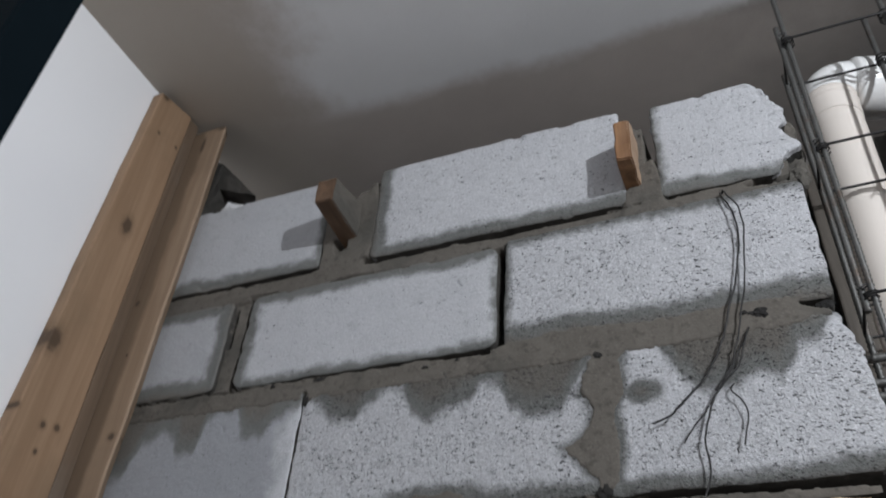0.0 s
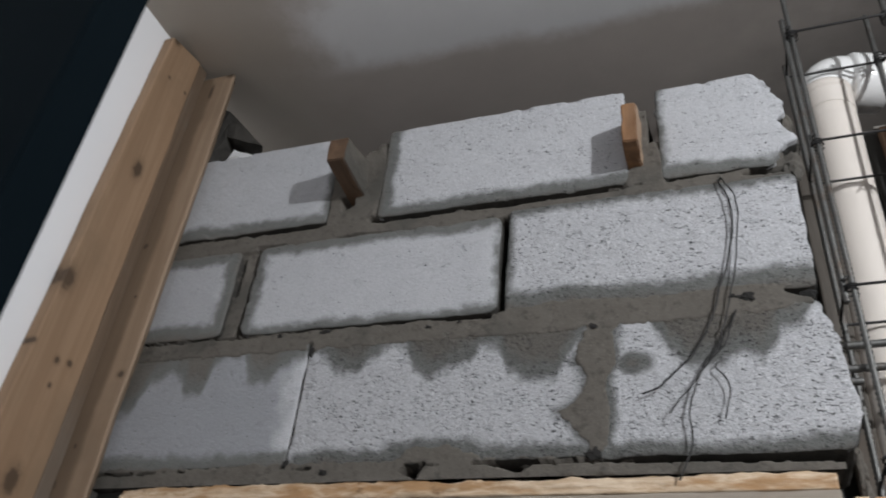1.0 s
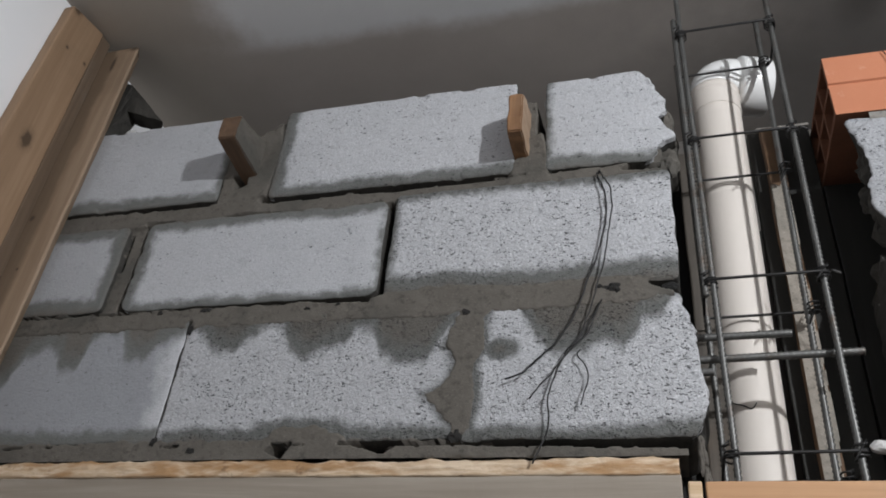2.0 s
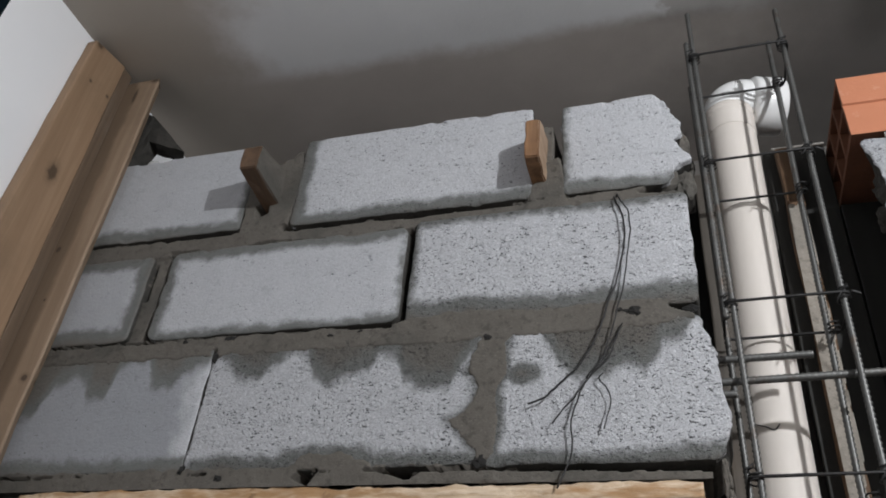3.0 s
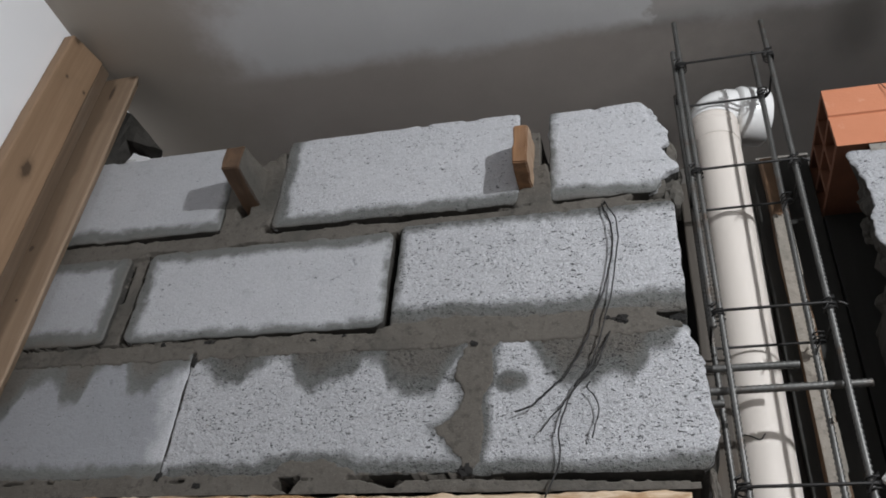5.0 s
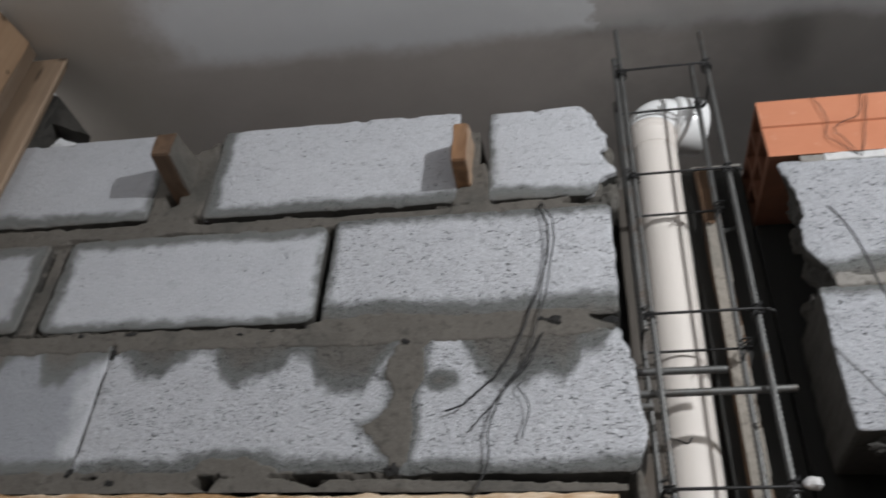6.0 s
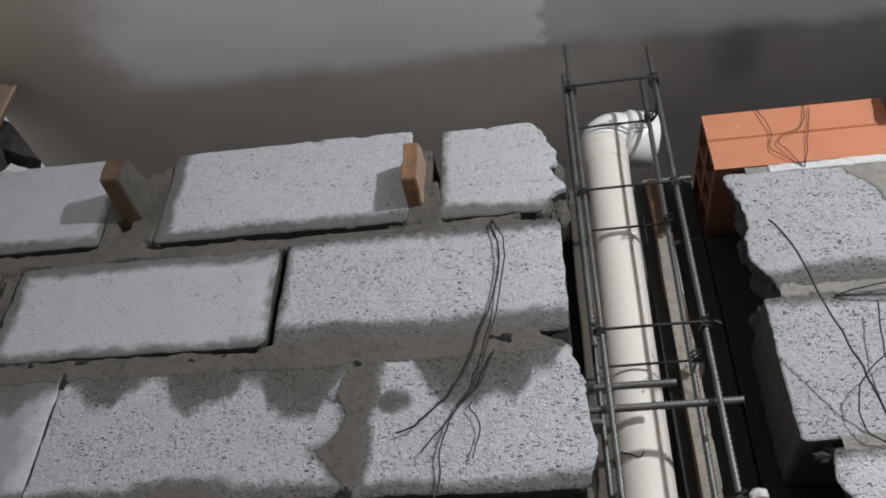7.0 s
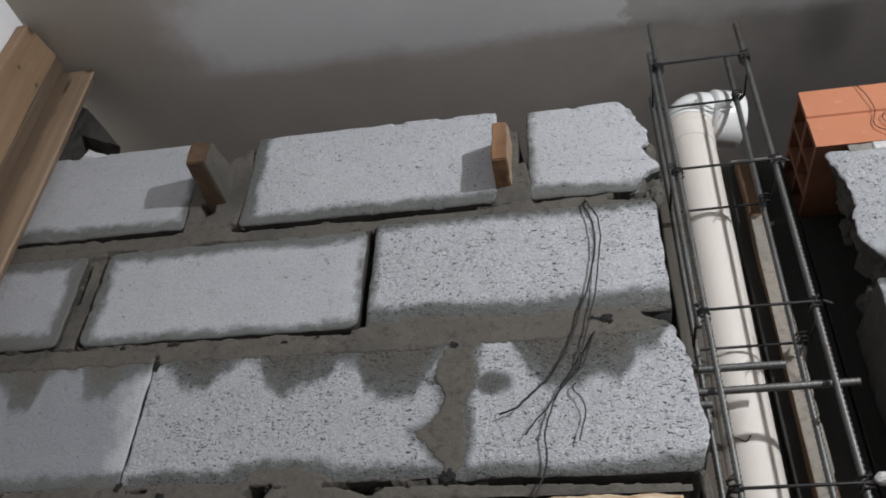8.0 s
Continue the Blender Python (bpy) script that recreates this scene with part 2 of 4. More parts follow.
def make_ceiling():
    k = Nodes("ceiling_plaster", 0.85)
    pos = k.t.nodes.new("ShaderNodeSeparateXYZ")
    k.link(k.pos, pos.inputs[0])
    wob = k.math("MULTIPLY", k.math("SUBTRACT", k.noise(5.5, 5, 0.6), 0.5), 0.10)
    # skim-coated in front, raw screed towards and over the new wall and in the corner
    y = k.math("ADD", pos.outputs[1], wob)
    near = k.range(y, 1.125, 1.175, 1, 0)
    chip = k.math("ADD", pos.outputs[0], k.math("MULTIPLY", k.math("SUBTRACT", k.noise(28, 4, 0.6), 0.5), 0.12))
    side = k.range(k.math("ADD", pos.outputs[0], k.math("MULTIPLY", wob, 4.0)), -0.86, -0.66)
    coat = k.math("MULTIPLY", k.math("MULTIPLY", near, side), k.range(chip, 0.14, 0.165, 1, 0.35))
    raw = k.mix(k.noise(7, 5, 0.6), (0.375, 0.335, 0.305), (0.475, 0.432, 0.398))
    skim = k.mix(k.noise(3.5, 5, 0.6), (0.60, 0.60, 0.605), (0.75, 0.75, 0.755))
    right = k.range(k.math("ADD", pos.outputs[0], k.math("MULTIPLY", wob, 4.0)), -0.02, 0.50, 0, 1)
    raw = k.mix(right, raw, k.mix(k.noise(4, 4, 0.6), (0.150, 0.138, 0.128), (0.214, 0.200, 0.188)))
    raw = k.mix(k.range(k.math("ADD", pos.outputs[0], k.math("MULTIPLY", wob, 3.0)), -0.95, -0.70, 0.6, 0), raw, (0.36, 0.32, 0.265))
    # two darker patches in the raw screed over the gap
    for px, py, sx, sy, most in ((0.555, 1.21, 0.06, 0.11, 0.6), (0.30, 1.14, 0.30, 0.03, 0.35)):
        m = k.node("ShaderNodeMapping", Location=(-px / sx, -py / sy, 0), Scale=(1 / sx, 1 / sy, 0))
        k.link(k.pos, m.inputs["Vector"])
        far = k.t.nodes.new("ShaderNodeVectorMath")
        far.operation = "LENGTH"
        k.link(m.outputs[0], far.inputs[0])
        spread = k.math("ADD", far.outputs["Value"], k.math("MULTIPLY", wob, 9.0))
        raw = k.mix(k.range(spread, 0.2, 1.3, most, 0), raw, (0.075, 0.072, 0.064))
    c = k.mix(coat, raw, skim)
    # faint stains at random
    tone_mask = k.range(k.noise(2.6, 3, 0.5), 0.58, 0.75, 0, 0.45)
    c = k.mix(tone_mask, c, (0.295, 0.275, 0.254))
    return k.done(c, k.math("ADD", k.noise(20, 4), k.math("MULTIPLY", k.noise(160, 3), 0.25)), 0.25, 0.004)


def make_plain(name, colour, other, rough=0.8, scale=12, metal=0.0, bump=0.15, fine=150, dist=0.002):
    k = Nodes(name, rough, metal)
    c = k.mix(k.noise(scale, 4, 0.6), colour, other)
    return k.done(c, k.noise(fine, 3), bump, dist)


def make_white():
    k = Nodes("white_paint", 0.6)
    c = k.mix(k.noise(2.5, 4), (0.84, 0.84, 0.86), (0.88, 0.88, 0.89))
    c = k.mix(k.range(k.noise(55, 3, 0.7), 0.74, 0.80, 0, 0.5), c, (0.287, 0.279, 0.271))
    return k.done(c, k.noise(70, 3), 0.12, 0.002)


def make_clay():
    k = Nodes("red_clay", 0.85)
    c = k.mix(k.noise(14, 4, 0.6), (0.41, 0.148, 0.0738), (0.492, 0.197, 0.107))
    c = k.mix(k.range(k.noise(40, 4, 0.65), 0.58, 0.75, 0, 0.35), c, (0.59, 0.344, 0.246))
    return k.done(c, k.noise(260, 3), 0.25, 0.002)


def make_steel():
    k = Nodes("rebar_steel", 0.5, 0.75)
    c = k.mix(k.noise(30, 4, 0.6), (0.10, 0.10, 0.097), (0.20, 0.199, 0.192))
    c = k.mix(k.range(k.noise(18, 4, 0.65), 0.55, 0.72, 0, 0.7), c, (0.107, 0.0697, 0.0451))
    return k.done(c, k.noise(200, 3), 0.3, 0.001)


BLOCK = make_block()
MORTAR = make_mortar()
HOLE_CRUMB = make_mortar("hole_crumb", (0.008, 0.0075, 0.007), (0.018, 0.0165, 0.015))
PALE_MORTAR = make_mortar("pale_mortar", (0.451, 0.443, 0.435), (0.574, 0.566, 0.558))
# dark mortar, and the shade painted on the sides of the blocks
MORTAR_AND_SHADE = make_mortar("mortar_and_shade", (0.0369, 0.0344, 0.0303), (0.0738, 0.0681, 0.0607))
TAN_MORTAR = make_mortar("tan_mortar", (0.165, 0.152, 0.136), (0.262, 0.245, 0.222))
GREY_MORTAR = make_mortar("grey_mortar", (0.139, 0.138, 0.135), (0.23, 0.226, 0.221))
POST_WOOD = make_wood("old_pine", (0.335, 0.222, 0.138), (0.262, 0.166, 0.098), knots=False, worn=(0.20, 0.138, 0.085),
                      marks=[(0.983, 2.589, 0.012, 0.02), (0.929, 2.284, 0.016, 0.022), (0.975, 2.141, 0.006, 0.007), (1.004, 2.149, 0.006, 0.006), (0.914, 2.149, 0.005, 0.006), (0.981, 2.095, 0.004, 0.005), (1.028, 2.86, 0.004, 0.004), (0.97, 2.851, 0.004, 0.004), (0.951, 2.954, 0.01, 0.012), (0.982, 1.928, 0.014, 0.022)])
POST_PALE = make_wood("pale_pine", (0.33, 0.242, 0.168), (0.255, 0.178, 0.118), knots=False, worn=(0.20, 0.145, 0.10),
                      marks=[(-1.023, 2.948, 0.014, 0.008), (-1.091, 2.453, 0.006, 0.008), (-1.04, 2.158, 0.007, 0.007), (-1.066, 2.90, 0.005, 0.022), (-1.07, 2.329, 0.003, 0.004), (-1.112, 1.951, 0.02, 0.012), (-1.084, 2.021, 0.004, 0.005)],
                      across=0, band=(-1.115, -1.066))
POST_DARK = make_wood("dark_pine", (0.164, 0.115, 0.0779), (0.115, 0.0779, 0.0508), knots=False)
FRESH = make_wood("fresh_cut_pine", (0.672, 0.525, 0.369), (0.492, 0.32, 0.172), "x", False, worn=(0.312, 0.18, 0.082))
def make_torn():
    k = Nodes("torn_pine", 0.75)
    grain = k.noise(9, 5, 0.6, k.stretch(1.5, 20, 9), 1.0)
    c = k.mix(k.range(grain, 0.35, 0.7), (0.50, 0.36, 0.235), (0.68, 0.55, 0.41))
    c = k.mix(k.range(k.noise(3.2, 4, 0.65, k.stretch(2.0, 3, 9)), 0.50, 0.64, 0, 0.85), c, (0.34, 0.185, 0.075))
    c = k.mix(k.range(k.noise(26, 3, 0.6), 0.66, 0.74, 0, 0.8), c, (0.14, 0.075, 0.035))
    return k.done(c, k.math("ADD", grain, k.noise(120, 3)), 0.45, 0.003)


TORN = make_torn()
GREY_WOOD = make_wood("weathered_plank", (0.335, 0.292, 0.242), (0.245, 0.208, 0.168), "x", False, worn=(0.20, 0.165, 0.13))
ORANGE_WOOD = make_wood("shuttering_pine", (0.508, 0.295, 0.156), (0.385, 0.205, 0.0984), "x")
WEDGE_SIDE = make_wood("pale_wedge_pine", (0.40, 0.29, 0.205), (0.27, 0.175, 0.11), "y", False, worn=(0.20, 0.13, 0.085))
WEDGE_WOOD = make_wood("wedge_pine", (0.27, 0.142, 0.066), (0.135, 0.066, 0.030), "z", False, worn=(0.25, 0.16, 0.09))
DARK_WEDGE = make_wood("damp_wedge_pine", (0.123, 0.0689, 0.0369), (0.0697, 0.0385, 0.0213), "y", False, worn=(0.082, 0.0533, 0.0344))
# near black, to paint in the shade behind the cage
BACK_SHADE_WOOD = make_wood("shuttering_shade", (0.022, 0.021, 0.018), (0.013, 0.0125, 0.0105), "z", False, worn=(0.018, 0.017, 0.014))
BROWN_WOOD = make_wood("brown_batten_wood", (0.19, 0.105, 0.05), (0.075, 0.04, 0.02), "z", False, worn=(0.06, 0.034, 0.02))
STRIP_WOOD = make_wood("grey_batten_wood", (0.115, 0.100, 0.085), (0.060, 0.050, 0.040), "z", False, worn=(0.10, 0.068, 0.042))
SPLASH = make_mortar("splashed_mortar", (0.24, 0.213, 0.18), (0.35, 0.312, 0.268))
CEILING = make_ceiling()
WHITE = make_white()
CLAY = make_clay()
SHADED_CLAY = make_plain("shaded_clay", (0.12, 0.05, 0.03), (0.24, 0.095, 0.05), 0.95, 22, 0, 0.4, 120, 0.004)
STEEL = make_steel()
WIRE = make_plain("black_annealed_wire", (0.018, 0.018, 0.0197), (0.041, 0.0394, 0.0377), 0.55, 60, 0.6)
PVC = make_plain("pvc_cream", (0.69, 0.630, 0.575), (0.735, 0.68, 0.625), 0.6, 5, 0, 0.03)
PVC_WHITE = make_plain("pvc_white", (0.80, 0.80, 0.79), (0.84, 0.84, 0.835), 0.22, 5, 0, 0.02)
NAVY = make_plain("dark_navy_paint", (0.0016, 0.004, 0.006), (0.0026, 0.0058, 0.0082), 0.9, 4, 0, 0.1)
NAVY.node_tree.nodes["Principled BSDF"].inputs["Specular IOR Level"].default_value = 0.05
SCREED = make_plain("floor_screed", (0.15, 0.147, 0.143), (0.21, 0.207, 0.20), 0.9, 6, 0, 0.3, 90, 0.004)
DULL_PLASTER = make_plain("grey_plaster", (0.15, 0.147, 0.144), (0.21, 0.207, 0.203), 0.9, 4, 0, 0.3, 60, 0.004)
DARK_PLASTER = make_plain("raw_plaster", (0.107, 0.0984, 0.0902), (0.164, 0.152, 0.139), 0.9, 5, 0, 0.3, 60, 0.004)

# ---- the shell of the room ----
def slab(name, lo, hi, material, label):
    ob = part(name, box(name, lo, hi, 0), material)
    return tagged(ob, label, kind="structure")


# the floor and grey walls are unseen, added to set the bounce light
slab("floor", (-1.4, -2.75, FLOOR - 0.15), (2.75, 2.75, FLOOR), SCREED, "grey cement screed floor")
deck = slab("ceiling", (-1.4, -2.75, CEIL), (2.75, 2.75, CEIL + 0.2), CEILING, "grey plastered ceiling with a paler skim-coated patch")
for v in deck.data.vertices:
    v.co.z -= 0.016 * (v.co.x - 0.13)
slab("wall_west", (-1.275, -2.6, FLOOR), (-1.125, 2.6, CEIL + 0.06), WHITE, "smooth white painted wall")
slab("wall_east", (2.6, -2.6, FLOOR), (2.75, 2.6, CEIL), DULL_PLASTER, "unseen grey plastered wall, added to close the room")
slab("wall_south", (-1.4, -2.75, FLOOR), (2.75, -2.6, CEIL), DULL_PLASTER, "unseen grey plastered wall, added to close the room")
slab("wall_back", (-1.125, 1.61, FLOOR), (2.6, 1.76, CEIL), DARK_PLASTER, "raw dark plastered wall behind the new wall")
slab("wall_far_east", (0.96, 1.10, FLOOR), (2.6, 1.25, CEIL), DULL_PLASTER, "unseen grey plastered wall, added to close the room")

# ---- masonry ----
TOP_WET = [(-1.15, 2.06), (-1.02, 2.09), (-0.985, 2.15), (-0.95, 2.168), (-0.925, 2.155), (-0.905, 2.118), (-0.875, 2.12),
           (-0.855, 2.175), (-0.835, 2.193), (-0.805, 2.19), (-0.775, 2.14), (-0.745, 2.136), (-0.715, 2.16), (-0.69, 2.17),
           (-0.655, 2.19), (-0.64, 2.176), (-0.61, 2.145), (-0.572, 2.138), (-0.54, 2.165), (-0.515, 2.188), (-0.49, 2.18),
           (-0.465, 2.135), (-0.438, 2.12), (-0.40, 2.135), (-0.375, 2.145), (-0.35, 2.172), (-0.33, 2.165), (-0.305, 2.12),
           (-0.276, 2.103), (-0.235, 2.108), (-0.21, 2.145), (-0.195, 2.17), (-0.15, 2.215), (-0.098, 2.205), (-0.078, 2.165), (-0.058, 2.13),
           (-0.035, 2.110), (0.0, 2.112), (0.035, 2.128), (0.062, 2.112), (0.078, 2.135), (0.095, 2.16), (0.12, 2.165), (0.14, 2.195), (0.2, 2.21)]
WET_X, WET_Z = np.array(TOP_WET).T
BLOB = [(-0.185, 2.20), (-0.205, 2.135), (-0.188, 2.104), (-0.198, 2.066), (-0.230, 2.050), (-0.186, 2.000), (-0.180, 1.975), (-0.160, 1.985),
        (-0.149, 2.05), (-0.156, 2.093), (-0.139, 2.129), (-0.147, 2.175), (-0.13, 2.20)]


def wet_low(x, z):
    """Damp from the fresh bed above the lowest course, hanging down in lobes, and two lone spots."""
    k = np.clip(np.searchsorted(WET_X, x) - 1, 0, len(WET_X) - 2)
    t = np.clip((x - WET_X[k]) / (WET_X[k + 1] - WET_X[k]), 0, 1)
    t = t * t * (3 - 2 * t)
    w = 0.5 + (z + 0.006 * fnoise(x, z, 0.02, 90) - WET_Z[k] * (1 - t) - WET_Z[k + 1] * t) / 0.030
    for cx, cz, rx, rz in ((-0.116, 2.122, 0.027, 0.019), (-0.42, 1.985, 0.115, 0.032), (-0.60, 1.985, 0.075, 0.022)):
        w = np.maximum(w, 0.5 + (1 - np.hypot((x - cx) / rx, (z - cz) / rz)) * 1.6)
    return np.maximum(w, 0.5 + (inside(x, z, BLOB) + 0.006 + 0.006 * fnoise(x, z, 0.03, 95)) / 0.02)


def block_mesh(x0, x1, z0, z1, fringe=(0, 0, 0, 0), coarse=1.0, corner=0.012, left=None, right=None, wet=None, seed=0,
               depth=0.15, face=FACE, top=None, step=0.0024, side_shade=0.0, tone=0.0, shaded_sides=True, arris=0.0024, shade_left=False):
    """One block: a fine uneven face with chipped arrises, and its sides. fringe: damp rims at the left, right, bottom and top.
    left, right, top: lines of a broken or sloping edge, as (height, place) or (place, height) pairs."""
    nx, nz = max(8, int((x1 - x0) / step)), max(8, int((z1 - z0) / step))
    u, v = np.meshgrid(np.linspace(0, 1, nx + 1), np.linspace(0, 1, nz + 1))
    zz = z0 + (z1 - z0) * v
    lo, hi = np.full_like(v, x0), np.full_like(v, x1)
    if left:
        lo = np.interp(zz, *np.array(left).T) + 0.006 * fnoise(zz, zz * 0, 0.02, seed + 40)
    if right:
        hi = np.interp(zz, *np.array(right).T) + 0.006 * fnoise(zz, zz * 0, 0.02, seed + 50)
    d = np.minimum(zz - z0, z1 - zz)
    turn = corner * (1 - np.sqrt(np.clip(1 - np.clip(1 - d / corner, 0, 1) ** 2, 0, 1)))
    lo, hi = lo + turn + 0.0022 * fnoise(zz, zz * 0 + 3, 0.03, seed), hi - turn + 0.0022 * fnoise(zz, zz * 0 + 5, 0.03, seed + 1)
    x = lo + (hi - lo) * u
    zb = z0 + 0.0026 * fnoise(x, x * 0 + 9, 0.035, seed + 2)
    zt = z1 + 0.0026 * fnoise(x, x * 0 + 11, 0.035, seed + 3)
    if top:
        zt = zt - z1 + np.interp(x, *np.array(top).T)
    z = zb + (zt - zb) * v
    de = np.minimum(np.minimum(x - lo, hi - x), np.minimum(z - zb, zt - z))
    rim = 0.005 + 0.003 * fnoise(x, z, 0.03, seed + 4)
    y = face + arris * np.clip(1 - de / rim, 0, 1) ** 2
    y += 0.0009 * fnoise(x, z, 0.06, seed + 5) + 0.0005 * coarse * fnoise(x, z, 0.011, seed + 6)
    pit = smooth(0.88, 0.95, vnoise(0.6 * x + 0.3 * z, z, 0.0050, seed + 8)) * smooth(0.3, 0.6, vnoise(x, z, 0.05, seed + 9) * 0.5 + 0.35 * coarse)
    pit = 0.7 * pit
    y += 0.003 * pit
    y += 0.004 * smooth(0.72, 0.9, vnoise(x, z, 0.03, seed + 12)) * smooth(0.02, 0.0, de)
    w = np.zeros_like(x)
    for wide, dist in zip(fringe, (x - lo, hi - x, z - zb, zt - z)):
        if wide:
            own = wide * (1.0 + 0.45 * fnoise(x, z, 0.11, seed + 20))
            w = np.maximum(w, 0.5 + (own - dist) / 0.022)
    if wet:
        w = np.maximum(w, wet(x, z))
    verts = [np.stack([x, y, z], -1).reshape(-1, 3)]
    faces = []
    row = nx + 1
    idx = np.arange((nx + 1) * (nz + 1)).reshape(nz + 1, nx + 1)
    quads = np.stack([idx[:-1, :-1], idx[:-1, 1:], idx[1:, 1:], idx[1:, :-1]], -1).reshape(-1, 4)
    faces += quads.tolist()
    ring = np.concatenate([idx[0, :], idx[1:, -1], idx[-1, -2::-1], idx[-2:0:-1, 0]])
    base = verts[0][ring]
    count, prev = len(verts[0]), ring
    wets, pits = [np.clip(w, -2, 3).ravel()], [pit.ravel()]
    for depth_at in (0.012, 0.035, 0.07, 0.11, depth):
        lay = base.copy()
        lay[:, 1] = face + depth_at
        jit = 0.004 * fnoise(base[:, 0] * 3 + base[:, 2] * 3, np.full(len(base), depth_at), 0.03, seed + 30)
        lay[:, 0] += jit * (1.6 if left or right else 0.5) + (0.36 * depth_at * (base[:, 0] < (x0 + x1) / 2) if left else 0.0)
        verts.append(lay)
        now = np.arange(count, count + len(ring))
        count += len(ring)
        faces += [(int(prev[k]), int(now[k]), int(now[(k + 1) % len(ring)]), int(prev[(k + 1) % len(ring)])) for k in range(len(ring))]
        prev = now
        # the pier's side rings take the damp colour as painted shade
        wets.append(np.full(len(ring), side_shade))
        pits.append(np.zeros(len(ring)))
    faces.append(tuple(int(k) for k in prev[::-1]))
    allv = np.concatenate(verts)
    me = mesh_of("block", allv, faces, attrs={"wet": np.concatenate(wets), "pit": np.concatenate(pits), "coarse": np.full(len(allv), coarse),
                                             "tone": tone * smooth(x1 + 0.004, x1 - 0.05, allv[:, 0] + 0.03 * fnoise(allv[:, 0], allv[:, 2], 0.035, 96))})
    me.polygons.foreach_set("use_smooth", [n < len(quads) for n in range(len(me.polygons))])
    # sides and undersides near black: bedding mortar with joint shade painted in
    if shaded_sides:
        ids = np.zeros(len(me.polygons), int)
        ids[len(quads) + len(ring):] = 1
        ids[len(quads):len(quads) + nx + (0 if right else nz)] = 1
        if shade_left:
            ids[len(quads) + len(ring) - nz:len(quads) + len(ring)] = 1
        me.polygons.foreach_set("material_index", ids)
    return me


def inside(x, z, poly):
    """How far inside a closed outline each place lies (negative outside), in metres."""
    p = np.array(poly)
    q = np.roll(p, -1, 0)
    best, odd = np.full(x.shape, 9.0), np.zeros(x.shape, bool)
    for (ax, az), (bx, bz) in zip(p, q):
        ex, ez = bx - ax, bz - az
        t = np.clip(((x - ax) * ex + (z - az) * ez) / (ex * ex + ez * ez), 0, 1)
        best = np.minimum(best, np.hypot(x - ax - t * ex, z - az - t * ez))
        odd ^= ((az > z) != (bz > z)) & (x < (bx - ax) * (z - az) / (bz - az + 1e-12) + ax)
    return np.where(odd, best, -best)


def mortar_mesh(x0, x1, z0, z1, fills=(), slits=(), base=0.0115, step=0.0022, seed=0, rim=None, cracks=()):
    """A bed of mortar behind and between the blocks: recessed in the joints, smeared proud inside the fills, open in the slits."""
    nx, nz = int((x1 - x0) / step), int((z1 - z0) / step)
    x, z = np.meshgrid(np.linspace(x0, x1, nx + 1), np.linspace(z0, z1, nz + 1))
    y = FACE + base + 0.003 * fnoise(x, z, 0.05, seed) + 0.0018 * fnoise(x, z, 0.012, seed + 2)
    spots = vnoise(x, z, 0.009, seed + 15) * smooth(0.45, 0.7, vnoise(x, z, 0.08, seed + 16))
    y += 0.008 * smooth(0.80, 0.9, spots)
    for proud, poly in fills:
        d = inside(x, z, poly) + 0.003 + 0.006 * fnoise(x, z, 0.022, seed + 3)
        f = smooth(-0.004, 0.006, d + 0.0025 * fnoise(x, z, 0.007, seed + 21))
        y = y * (1 - f) + (FACE - proud + 0.0012 * fnoise(x, z, 0.03, seed + 4) + 0.0006 * fnoise(x, z, 0.008, seed + 5)) * f
    for a, b, ze in cracks:
        line = ze + 0.003 * fnoise(x, x * 0, 0.05, seed + 11) + 0.0012 * fnoise(x, x * 0, 0.009, seed + 12)
        half = 0.0042 * np.clip(fnoise(x, x * 0 + ze, 0.09, seed + 13) * 1.5 + 0.25 + 0.5 * fnoise(x, x * 0, 0.015, seed + 14), 0, 1)
        y += 0.05 * ((np.abs(z - line) < half) & (x > a) & (x < b))
    for poly in slits:
        d = inside(x, z, poly) + 0.002 * fnoise(x, z, 0.012, seed + 6)
        y += 0.09 * smooth(-0.003, 0.0, d)
    idx = np.arange((nx + 1) * (nz + 1)).reshape(nz + 1, nx + 1)
    quads = np.stack([idx[:-1, :-1], idx[:-1, 1:], idx[1:, 1:], idx[1:, :-1]], -1).reshape(-1, 4)
    if rim is not None:
        keep = inside(x, z, rim) > 0
        quads = quads[keep.ravel()[quads].all(1)]
    return mesh_of("mortar", np.stack([x, y, z], -1).reshape(-1, 3), quads.tolist())


def rect(a, b, c, d):
    return [(a, c), (b, c), (b, d), (a, d)]


